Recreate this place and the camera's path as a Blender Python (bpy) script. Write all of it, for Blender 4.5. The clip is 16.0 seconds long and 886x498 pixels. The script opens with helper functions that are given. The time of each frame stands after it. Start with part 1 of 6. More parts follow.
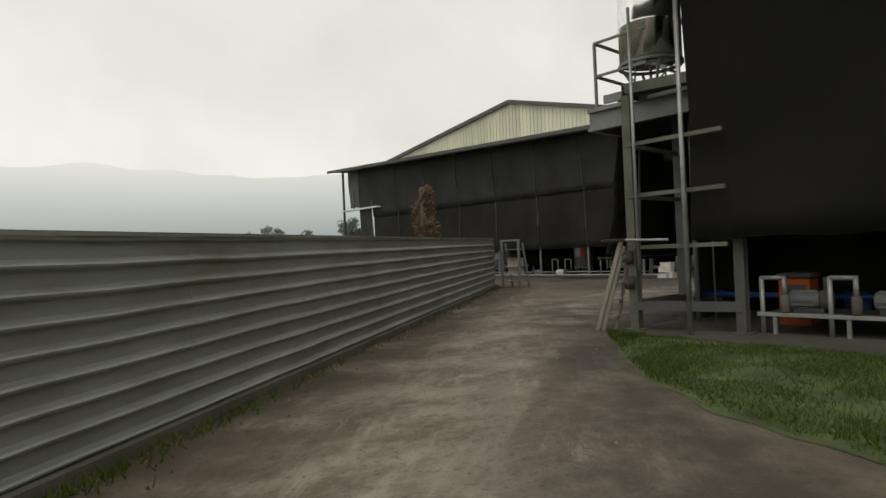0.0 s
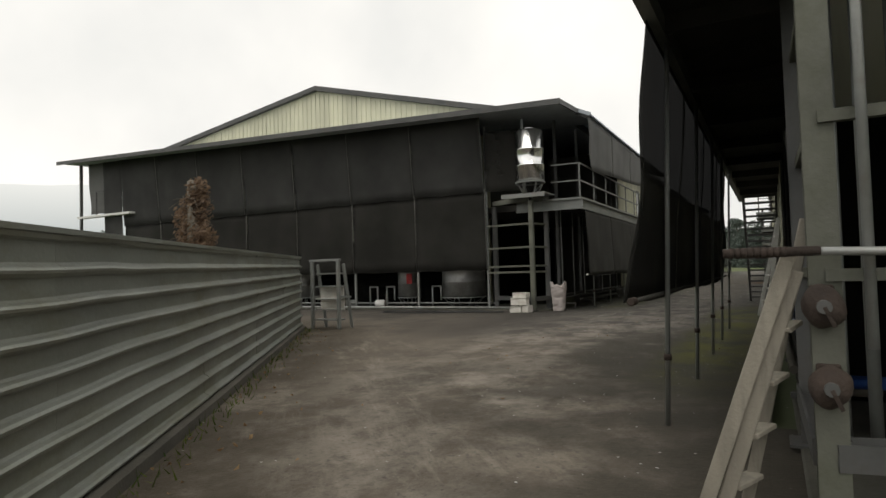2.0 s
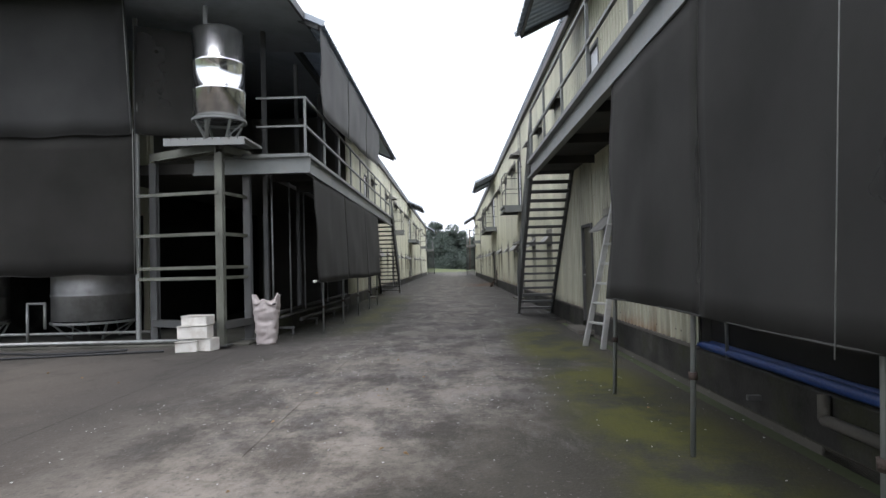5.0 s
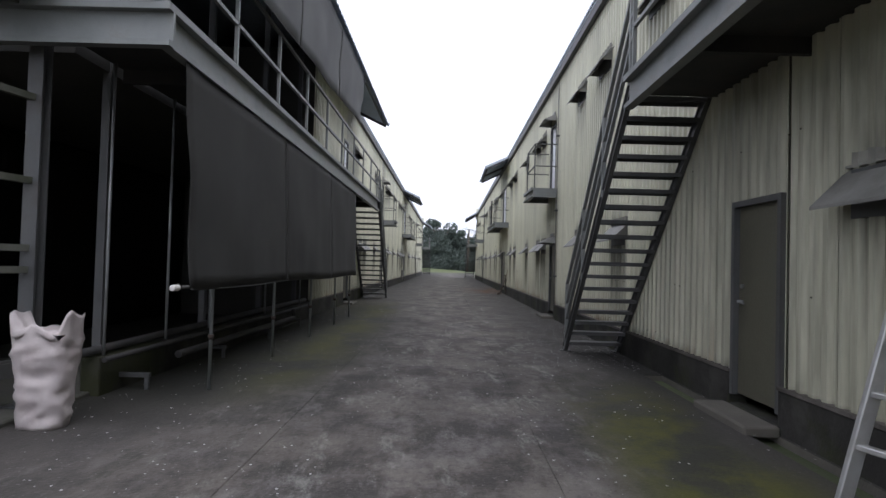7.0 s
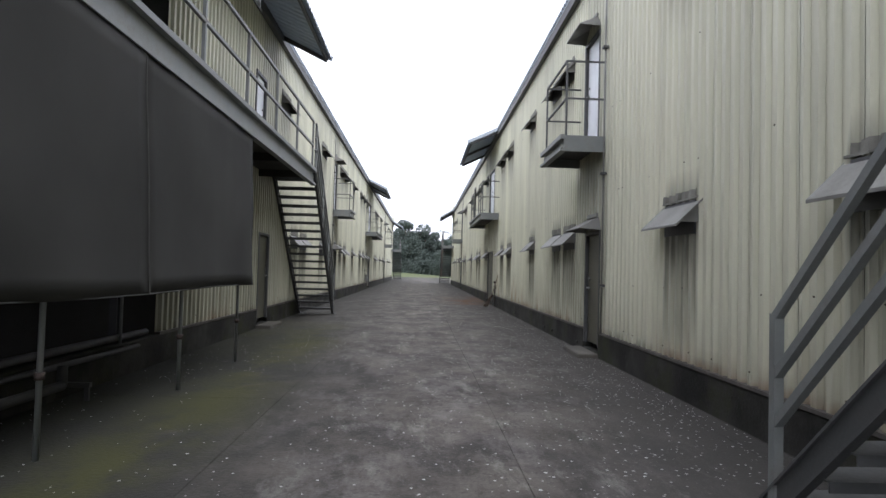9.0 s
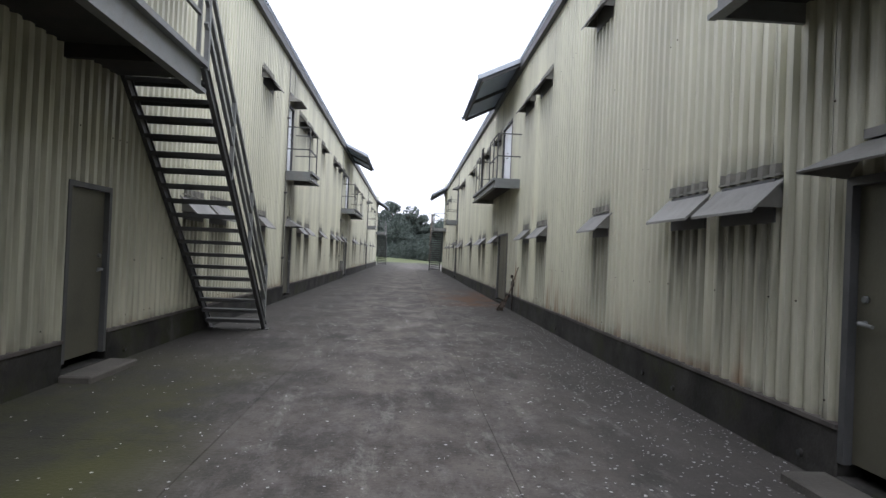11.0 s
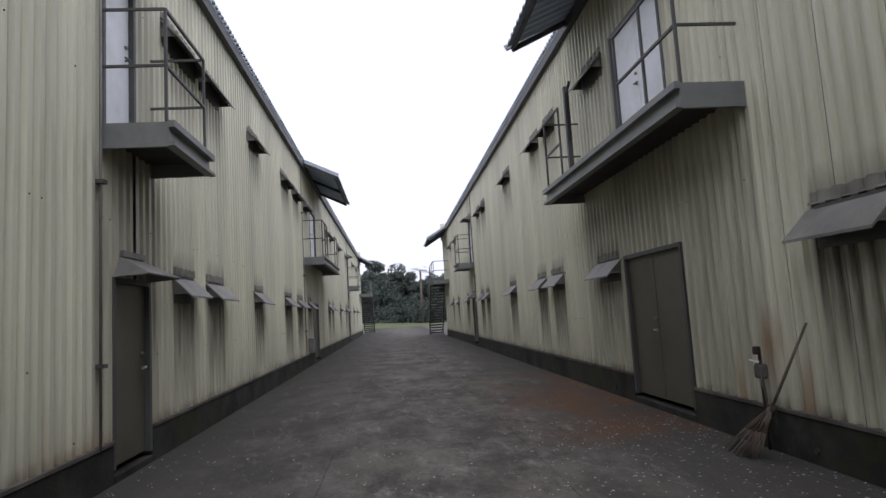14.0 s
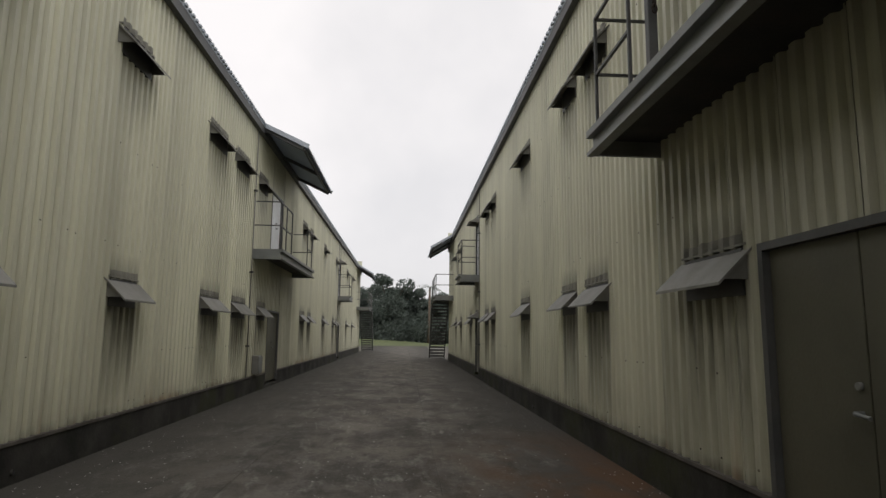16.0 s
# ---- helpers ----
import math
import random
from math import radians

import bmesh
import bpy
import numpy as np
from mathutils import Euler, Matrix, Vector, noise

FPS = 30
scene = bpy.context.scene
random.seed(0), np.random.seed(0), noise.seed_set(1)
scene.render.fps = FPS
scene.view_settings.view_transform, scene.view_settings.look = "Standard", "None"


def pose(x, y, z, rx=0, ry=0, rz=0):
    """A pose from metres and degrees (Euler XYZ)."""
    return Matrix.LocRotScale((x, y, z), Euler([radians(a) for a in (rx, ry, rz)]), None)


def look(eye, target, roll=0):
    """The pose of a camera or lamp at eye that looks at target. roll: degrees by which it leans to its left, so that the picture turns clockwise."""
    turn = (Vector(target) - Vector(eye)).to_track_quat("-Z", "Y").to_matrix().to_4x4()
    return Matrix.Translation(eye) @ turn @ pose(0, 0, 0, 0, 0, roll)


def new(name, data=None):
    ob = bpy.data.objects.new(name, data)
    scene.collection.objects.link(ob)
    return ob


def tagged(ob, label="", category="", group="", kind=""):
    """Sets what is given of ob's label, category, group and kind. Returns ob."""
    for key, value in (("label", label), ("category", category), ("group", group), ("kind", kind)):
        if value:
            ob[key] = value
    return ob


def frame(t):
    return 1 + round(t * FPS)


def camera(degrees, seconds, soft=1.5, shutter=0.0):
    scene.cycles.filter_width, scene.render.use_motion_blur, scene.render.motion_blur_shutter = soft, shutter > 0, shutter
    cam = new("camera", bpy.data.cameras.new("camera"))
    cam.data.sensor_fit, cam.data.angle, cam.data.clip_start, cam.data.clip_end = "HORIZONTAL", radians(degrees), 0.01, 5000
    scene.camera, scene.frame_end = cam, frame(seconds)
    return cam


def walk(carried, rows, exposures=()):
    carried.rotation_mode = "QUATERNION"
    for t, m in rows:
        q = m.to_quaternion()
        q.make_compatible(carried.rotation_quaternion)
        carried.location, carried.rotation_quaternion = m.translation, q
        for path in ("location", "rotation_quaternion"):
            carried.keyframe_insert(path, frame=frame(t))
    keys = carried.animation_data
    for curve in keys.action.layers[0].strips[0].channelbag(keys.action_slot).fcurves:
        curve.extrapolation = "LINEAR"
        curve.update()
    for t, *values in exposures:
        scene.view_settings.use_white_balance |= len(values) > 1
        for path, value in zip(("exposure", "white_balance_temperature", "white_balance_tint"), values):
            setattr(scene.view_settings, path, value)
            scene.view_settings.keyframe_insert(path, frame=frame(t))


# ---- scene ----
cam = camera(72.5, 16.0)
PATH = [
    (0, (2.177, -2.341, 0.982), (0.683, -1.012, 1.003), -2.4),
    (0.5, (1.057, -1.625, 0.982), (-0.351, -0.205, 1.017), -3.2),
    (1, (-0.081, -0.742, 1.042), (-1.375, 0.782, 1.046), -1.2),
    (1.5, (-1.048, 0.253, 1.053), (-2.074, 1.969, 1.038), 0.6),
    (2, (-1.758, 1.261, 1.03), (-2.711, 3.019, 1.107), -1.6),
    (2.5, (-2.38, 2.113, 1.04), (-3.076, 3.987, 1.119), -1.4),
    (3, (-2.88, 3.006, 1.101), (-3.404, 4.936, 1.087), -2.7),
    (3.5, (-3.302, 3.882, 1.111), (-3.597, 5.86, 1.113), -2.8),
    (4, (-3.487, 4.931, 1.098), (-3.743, 6.914, 1.164), -1.8),
    (4.5, (-3.609, 5.946, 1.105), (-3.685, 7.943, 1.18), -0.7),
    (4.7, (-3.638, 6.348, 1.084), (-3.673, 8.347, 1.143), -1.7),
    (6.8, (-3.872, 11.425, 1.094), (-3.859, 13.424, 1.134), 2.4),
    (7, (-3.872, 11.916, 1.094), (-3.89, 13.916, 1.146), 1.6),
    (7.5, (-3.857, 13.134, 1.162), (-3.834, 15.133, 1.218), -0.6),
    (8, (-3.84, 14.446, 1.042), (-3.694, 16.44, 1.097), 1.8),
    (8.5, (-3.842, 15.918, 1.009), (-3.74, 17.915, 1.04), 2.6),
    (9, (-3.846, 17.333, 1.056), (-3.775, 19.33, 1.125), 1.6),
    (9.2, (-3.845, 17.848, 1.037), (-3.752, 19.845, 1.067), 1.4),
    (11.3, (-3.885, 23.387, 1.131), (-3.759, 25.383, 1.146), 3.0),
    (11.5, (-3.925, 23.932, 1.119), (-3.808, 25.928, 1.074), 3.9),
    (12, (-4.048, 25.295, 1.097), (-3.972, 27.293, 1.089), 2.1),
    (12.5, (-4.134, 26.654, 1.1), (-4.02, 28.651, 1.106), 0.1),
    (13, (-4.246, 28.086, 1.137), (-4.125, 30.08, 1.23), -0.9),
    (13.5, (-4.345, 29.545, 1.16), (-4.221, 31.534, 1.326), -2.0),
    (14, (-4.356, 30.905, 1.151), (-4.181, 32.886, 1.363), -3.5),
    (14.5, (-4.273, 32.084, 1.164), (-4.059, 34.056, 1.42), -3.4),
    (15, (-4.107, 33.038, 1.184), (-3.85, 34.992, 1.524), -3.0),
    (15.5, (-3.868, 33.857, 1.202), (-3.627, 35.803, 1.597), -2.7),
    (16, (-3.576, 34.607, 1.17), (-3.456, 36.584, 1.45), 0.6),
]
EXPOSURES = [(0.0, -0.12, 7000, 8), (1.5, 0.05, 6950, 9), (2.5, 0.25, 6800, 10), (3.5, 0.56, 6650, 11), (4.5, 1.06, 6100, 13), (7.0, 0.7, 5800, 18), (9.0, 1.1, 5850, 17), (11.5, 1.03, 5800, 18), (12.5, 0.95, 5800, 18), (13.5, 0.57, 5800, 20), (14.5, 0.28, 6050, 21), (16.0, 0.02, 6600, 14)]
walk(cam, [(t, look(eye, target, roll)) for t, eye, target, roll in PATH], EXPOSURES)

# ---- light ----
world = bpy.data.worlds.new("overcast_sky")
scene.world = world
world.use_nodes = True
wn, wl = world.node_tree.nodes, world.node_tree.links
bg = wn["Background"]
sky = wn.new("ShaderNodeTexSky")
sky.sky_type = "NISHITA"
sky.sun_disc = False
sky.sun_elevation, sky.sun_rotation = radians(58), radians(200)
sky.dust_density, sky.air_density = 4.0, 1.0
grey = wn.new("ShaderNodeHueSaturation")
grey.inputs["Saturation"].default_value = 0.12
veil = wn.new("ShaderNodeMix")
veil.data_type = "RGBA"
veil.inputs[0].default_value = 0.75
veil.inputs[7].default_value = (8.9, 9.0, 9.0, 1)
wl.new(sky.outputs[0], grey.inputs["Color"])
# soft uneven cloud cover all round
place = wn.new("ShaderNodeTexCoord")
puff = wn.new("ShaderNodeTexNoise")
puff.inputs["Scale"].default_value, puff.inputs["Detail"].default_value, puff.inputs["Roughness"].default_value = 2.2, 5, 0.5
wl.new(place.outputs["Generated"], puff.inputs["Vector"])
cover = wn.new("ShaderNodeValToRGB")
cover.color_ramp.elements[0].position, cover.color_ramp.elements[1].position = 0.36, 0.66
cover.color_ramp.elements[0].color, cover.color_ramp.elements[1].color = (7.3, 7.5, 7.6, 1), (9.7, 9.7, 9.6, 1)
wl.new(puff.outputs[0], cover.inputs[0])
wl.new(cover.outputs[0], veil.inputs[7])
wl.new(grey.outputs[0], veil.inputs[6])
wl.new(veil.outputs[2], bg.inputs[0])
bg.inputs[1].default_value = 0.12

sun = new("sun", bpy.data.lights.new("sun", "SUN"))
sun.data.energy, sun.data.angle, sun.data.color = 0.6, radians(25), (1.0, 0.98, 0.94)
sun.matrix_world = look((20, -20, 60), (0, 12, 0))


# ---- materials ----
def material(name, colour, rough=0.7, metal=0.0, scale=4.0, spread=0.25, bump=0.0, bump_scale=60.0, dirt=None, dirt_amount=0.0, dirt_scale=1.2, varied=0.0, stretch=(1, 1, 1)):
    """A worn surface: base colour broken by a large and a fine noise, stains of a second colour, fine relief."""
    m = bpy.data.materials.new(name)
    m.use_nodes = True
    n, l = m.node_tree.nodes, m.node_tree.links
    b = n["Principled BSDF"]
    b.inputs["Metallic"].default_value = metal
    geo = n.new("ShaderNodeNewGeometry")
    mp = n.new("ShaderNodeMapping")
    mp.inputs["Scale"].default_value = stretch
    l.new(geo.outputs["Position"], mp.inputs[0])
    big = n.new("ShaderNodeTexNoise")
    big.inputs["Scale"].default_value, big.inputs["Detail"].default_value = scale, 6
    l.new(mp.outputs[0], big.inputs["Vector"])
    ramp = n.new("ShaderNodeMapRange")
    ramp.inputs[1].default_value, ramp.inputs[2].default_value = 0.3, 0.7
    ramp.inputs[3].default_value, ramp.inputs[4].default_value = 1 - spread, 1 + spread
    l.new(big.outputs[0], ramp.inputs[0])
    mul = n.new("ShaderNodeMix")
    mul.data_type, mul.blend_type = "RGBA", "MULTIPLY"
    mul.inputs[0].default_value = 1
    mul.inputs[6].default_value = (*colour, 1)
    l.new(ramp.outputs[0], mul.inputs[7])
    out = mul.outputs[2]
    if varied:
        info = n.new("ShaderNodeObjectInfo")
        r2 = n.new("ShaderNodeMapRange")
        r2.inputs[3].default_value, r2.inputs[4].default_value = 1 - varied, 1 + varied
        l.new(info.outputs["Random"], r2.inputs[0])
        m2 = n.new("ShaderNodeMix")
        m2.data_type, m2.blend_type = "RGBA", "MULTIPLY"
        m2.inputs[0].default_value = 1
        l.new(out, m2.inputs[6])
        l.new(r2.outputs[0], m2.inputs[7])
        out = m2.outputs[2]
    if dirt:
        st = n.new("ShaderNodeTexNoise")
        st.inputs["Scale"].default_value, st.inputs["Detail"].default_value, st.inputs["Roughness"].default_value = dirt_scale, 8, 0.7
        l.new(mp.outputs[0], st.inputs["Vector"])
        sr = n.new("ShaderNodeMapRange")
        sr.inputs[1].default_value, sr.inputs[2].default_value = 0.48, 0.72
        sr.inputs[4].default_value = dirt_amount
        l.new(st.outputs[0], sr.inputs[0])
        mx = n.new("ShaderNodeMix")
        mx.data_type = "RGBA"
        mx.inputs[7].default_value = (*dirt, 1)
        l.new(sr.outputs[0], mx.inputs[0])
        l.new(out, mx.inputs[6])
        out = mx.outputs[2]
    l.new(out, b.inputs["Base Color"])
    fine = n.new("ShaderNodeTexNoise")
    fine.inputs["Scale"].default_value, fine.inputs["Detail"].default_value = bump_scale, 4
    l.new(geo.outputs["Position"], fine.inputs["Vector"])
    rr = n.new("ShaderNodeMapRange")
    rr.inputs[3].default_value, rr.inputs[4].default_value = max(rough - 0.12, 0.02), min(rough + 0.12, 1)
    l.new(fine.outputs[0], rr.inputs[0])
    l.new(rr.outputs[0], b.inputs["Roughness"])
    if bump:
        bp = n.new("ShaderNodeBump")
        bp.inputs["Strength"].default_value, bp.inputs["Distance"].default_value = bump, 0.01
        l.new(fine.outputs[0], bp.inputs["Height"])
        l.new(bp.outputs[0], b.inputs["Normal"])
    return m


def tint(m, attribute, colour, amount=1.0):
    """Lays a stain, or painted shade, of a second colour over a material where the mesh's own attribute says so, broken
    by streaky noise.
    """
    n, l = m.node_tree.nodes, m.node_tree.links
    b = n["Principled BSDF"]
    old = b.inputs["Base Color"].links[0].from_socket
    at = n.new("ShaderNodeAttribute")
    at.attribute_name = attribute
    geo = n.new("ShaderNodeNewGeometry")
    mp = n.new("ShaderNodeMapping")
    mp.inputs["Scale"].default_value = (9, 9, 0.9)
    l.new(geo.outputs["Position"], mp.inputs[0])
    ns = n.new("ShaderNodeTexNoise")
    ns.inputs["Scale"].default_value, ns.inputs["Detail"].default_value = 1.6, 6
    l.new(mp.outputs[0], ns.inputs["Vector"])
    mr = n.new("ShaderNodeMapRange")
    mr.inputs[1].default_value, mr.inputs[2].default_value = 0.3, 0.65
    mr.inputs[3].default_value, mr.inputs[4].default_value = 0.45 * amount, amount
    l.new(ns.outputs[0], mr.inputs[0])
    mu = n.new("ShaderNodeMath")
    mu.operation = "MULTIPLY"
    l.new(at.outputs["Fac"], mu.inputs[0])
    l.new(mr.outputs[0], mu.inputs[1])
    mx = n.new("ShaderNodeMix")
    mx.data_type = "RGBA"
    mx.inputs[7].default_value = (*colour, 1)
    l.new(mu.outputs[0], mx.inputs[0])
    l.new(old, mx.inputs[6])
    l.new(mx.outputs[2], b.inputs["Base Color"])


def blotch(m, colour, scale, low, high, amount, stretch=(1, 1, 1)):
    """Lays ragged patches of another colour over a material."""
    n, l = m.node_tree.nodes, m.node_tree.links
    b = n["Principled BSDF"]
    geo, mp, ns = n.new("ShaderNodeNewGeometry"), n.new("ShaderNodeMapping"), n.new("ShaderNodeTexNoise")
    mp.inputs["Scale"].default_value = stretch
    mp.inputs["Location"].default_value = (scale * 3, scale, 0)
    ns.inputs["Scale"].default_value, ns.inputs["Detail"].default_value, ns.inputs["Roughness"].default_value = scale, 9, 0.72
    l.new(geo.outputs["Position"], mp.inputs[0])
    l.new(mp.outputs[0], ns.inputs["Vector"])
    mr, mx = n.new("ShaderNodeMapRange"), n.new("ShaderNodeMix")
    mr.inputs[1].default_value, mr.inputs[2].default_value, mr.inputs[4].default_value = low, high, amount
    l.new(ns.outputs[0], mr.inputs[0])
    mx.data_type = "RGBA"
    mx.inputs[7].default_value = (*colour, 1)
    l.new(mr.outputs[0], mx.inputs[0])
    l.new(b.inputs["Base Color"].links[0].from_socket, mx.inputs[6])
    l.new(mx.outputs[2], b.inputs["Base Color"])


CREAM = material("cream_steel_sheet", (0.575, 0.565, 0.425), 0.55, 0, 0.7, 0.14, 0.12, 40, (0.33, 0.32, 0.23), 0.4, 2.2, 0.03, (2.2, 2.2, 0.16))
# dirt, together with shade painted under walkways, balconies and hoods
tint(CREAM, "grime_shade", (0.11, 0.105, 0.075), 0.9)
tint(CREAM, "rust", (0.24, 0.10, 0.03), 0.65)
PLINTH = material("stained_concrete_plinth", (0.034, 0.032, 0.028), 0.9, 0, 2.0, 0.6, 0.35, 45, (0.009, 0.011, 0.006), 0.95, 1.9)
blotch(PLINTH, (0.033, 0.036, 0.014), 1.1, 0.50, 0.62, 0.8)
blotch(PLINTH, (0.085, 0.080, 0.070), 3.2, 0.60, 0.72, 0.6, (1, 1, 0.5))
PLINTH.node_tree.nodes["Principled BSDF"].inputs["Specular IOR Level"].default_value = 0.25
MOSSY = material("mossy_grey_steel", (0.115, 0.118, 0.095), 0.65, 0.1, 3, 0.3, 0.15, 60, (0.05, 0.055, 0.03), 0.85, 1.6)
SEALANT = material("dirty_closure_strip", (0.20, 0.195, 0.165), 0.85, 0, 5, 0.35, 0.3, 60)
THREAD = material("dark_thread", (0.055, 0.053, 0.047), 0.9, 0, 9, 0.2)
TIMBER = material("weathered_plank", (0.24, 0.22, 0.18), 0.85, 0, 6, 0.25, 0.4, 70, (0.10, 0.09, 0.07), 0.6, 3, 0.15, (6, 6, 0.7))
GREY_STEEL = material("grey_painted_steel", (0.20, 0.21, 0.20), 0.55, 0.2, 3, 0.22, 0.1, 60, (0.10, 0.07, 0.045), 0.5, 3)
DARK_STEEL = material("dark_grey_steel", (0.085, 0.087, 0.085), 0.6, 0.2, 3, 0.25, 0.1, 60, (0.05, 0.035, 0.025), 0.5, 3)
# near-black steel for the decks, joists and left service pipes
BLACK_STEEL = material("near_black_steel", (0.035, 0.034, 0.032), 0.75, 0.1, 3, 0.3, 0.15, 60, (0.05, 0.035, 0.022), 0.5, 3)
DULL_TANK = material("dusty_steel_tank", (0.34, 0.34, 0.33), 0.42, 0.7, 3, 0.25, 0.1, 60, (0.16, 0.15, 0.13), 0.6, 2.5)
GALV = material("galvanised_pipe", (0.32, 0.33, 0.32), 0.45, 0.5, 5, 0.2, 0.1, 80, (0.2, 0.17, 0.13), 0.5, 4)
ROOF = material("blue_grey_roof_sheet", (0.40, 0.44, 0.48), 0.6, 0.1, 1.5, 0.2, 0.1, 40, (0.09, 0.09, 0.085), 0.5, 1.5)
AWNING = material("grey_steel_hood", (0.185, 0.182, 0.163), 0.6, 0.1, 3, 0.22, 0.1, 50, (0.11, 0.10, 0.08), 0.6, 2.5, 0.12)
DOOR = material("grey_brown_door_paint", (0.090, 0.086, 0.060), 0.48, 0, 2, 0.25, 0.1, 50, (0.05, 0.042, 0.026), 0.6, 2.0)
WHITE = material("white_door_panel", (0.78, 0.80, 0.82), 0.5, 0, 2, 0.06, 0.05, 40, (0.45, 0.43, 0.38), 0.4, 2.5)
FENCE = material("weathered_fence_sheet", (0.26, 0.272, 0.238), 0.5, 0.25, 1.2, 0.18, 0.15, 40, (0.165, 0.16, 0.10), 0.85, 0.8, 0.06, (1, 1, 3))
CONCRETE = material("old_concrete", (0.095, 0.087, 0.071), 0.9, 0, 1.5, 0.3, 0.5, 60, (0.06, 0.057, 0.047), 0.85, 0.9)
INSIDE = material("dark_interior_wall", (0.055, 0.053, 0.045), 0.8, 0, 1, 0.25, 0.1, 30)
STAINLESS = material("stainless_steel", (0.80, 0.80, 0.79), 0.17, 1.0, 2, 0.12, 0.03, 90)
SILL = material("stained_sill", (0.085, 0.075, 0.065), 0.8, 0, 4, 0.4, 0.2, 60, (0.035, 0.028, 0.02), 0.8, 2.4)
BLUE = material("blue_plastic_pipe", (0.015, 0.048, 0.18), 0.5, 0, 4, 0.2)
ORANGE = material("orange_paint", (0.42, 0.085, 0.018), 0.5, 0, 5, 0.2, 0.1, 50, (0.2, 0.06, 0.02), 0.4, 4)
RUST = material("rusty_iron", (0.045, 0.032, 0.025), 0.85, 0.2, 9, 0.4, 0.5, 70)
SACK = material("white_woven_sack", (0.43, 0.385, 0.365), 0.75, 0, 6, 0.15, 0.35, 160, (0.33, 0.27, 0.25), 0.6, 5)
CARTON = material("white_carton", (0.62, 0.60, 0.55), 0.85, 0, 5, 0.12, 0.15, 60, (0.4, 0.33, 0.25), 0.5, 6)
ALU = material("dull_aluminium", (0.48, 0.48, 0.46), 0.45, 0.6, 6, 0.15, 0.1, 70, (0.3, 0.28, 0.24), 0.4, 5)
CORD = material("pale_cord", (0.22, 0.22, 0.205), 0.9, 0, 9, 0.2)
BARK = material("grey_bark", (0.13, 0.10, 0.075), 0.95, 0, 5, 0.4, 0.8, 40)


CANOPY = material("blue_grey_translucent_sheet", (0.40, 0.45, 0.50), 0.55, 0, 1.5, 0.15, 0.1, 40, (0.16, 0.16, 0.155), 0.5, 1.5)
_n, _l = CANOPY.node_tree.nodes, CANOPY.node_tree.links
_thin, _both = _n.new("ShaderNodeBsdfTranslucent"), _n.new("ShaderNodeMixShader")
_thin.inputs[0].default_value = (0.42, 0.47, 0.52, 1)
_both.inputs[0].default_value = 0.16
_l.new(_n["Principled BSDF"].outputs[0], _both.inputs[1])
_l.new(_thin.outputs[0], _both.inputs[2])
_l.new(_both.outputs[0], _n["Material Output"].inputs[0])


def shade_cloth(name, dark, light, open_weave=0.10):
    m = bpy.data.materials.new(name)
    m.use_nodes = True
    n, l = m.node_tree.nodes, m.node_tree.links
    b = n["Principled BSDF"]
    b.inputs["Roughness"].default_value = 0.95
    b.inputs["Specular IOR Level"].default_value = 0.2
    geo = n.new("ShaderNodeNewGeometry")
    ns = n.new("ShaderNodeTexNoise")
    ns.inputs["Scale"].default_value, ns.inputs["Detail"].default_value = 0.9, 7
    l.new(geo.outputs["Position"], ns.inputs["Vector"])
    cr = n.new("ShaderNodeValToRGB")
    cr.color_ramp.elements[0].color, cr.color_ramp.elements[1].color = (*dark, 1), (*light, 1)
    cr.color_ramp.elements[0].position, cr.color_ramp.elements[1].position = 0.35, 0.7
    l.new(ns.outputs[0], cr.inputs[0])
    l.new(cr.outputs[0], b.inputs["Base Color"])
    tr = n.new("ShaderNodeBsdfTransparent")
    mix = n.new("ShaderNodeMixShader")
    mix.inputs[0].default_value = open_weave
    l.new(b.outputs[0], mix.inputs[1])
    l.new(tr.outputs[0], mix.inputs[2])
    l.new(mix.outputs[0], n["Material Output"].inputs[0])
    return m


NET = shade_cloth("black_shade_cloth", (0.024, 0.0235, 0.021), (0.046, 0.045, 0.041))
# darker copy of the black cloth, for the right front and inner curtains
DARKER_NET = shade_cloth("darker_black_netting", (0.007, 0.007, 0.0055), (0.017, 0.016, 0.013))
OLD_NET = shade_cloth("brownish_shade_cloth", (0.040, 0.0395, 0.036), (0.058, 0.057, 0.052), 0.08)
UPPER_NET = shade_cloth("dusty_black_netting", (0.034, 0.034, 0.033), (0.055, 0.055, 0.053), 0.06)
PALE_NET = shade_cloth("bleached_grey_netting", (0.12, 0.12, 0.117), (0.165, 0.165, 0.16), 0.08)
FRONT_NET = shade_cloth("dense_black_netting", (0.016, 0.0155, 0.0135), (0.030, 0.029, 0.026), 0.06)


# ---- building blocks ----
def box(bm, x0, x1, y0, y1, z0, z1):
    v = [bm.verts.new(p) for p in ((x0, y0, z0), (x1, y0, z0), (x1, y1, z0), (x0, y1, z0), (x0, y0, z1), (x1, y0, z1), (x1, y1, z1), (x0, y1, z1))]
    for f in ((3, 2, 1, 0), (4, 5, 6, 7), (0, 1, 5, 4), (1, 2, 6, 5), (2, 3, 7, 6), (3, 0, 4, 7)):
        bm.faces.new([v[i] for i in f])
    return bm


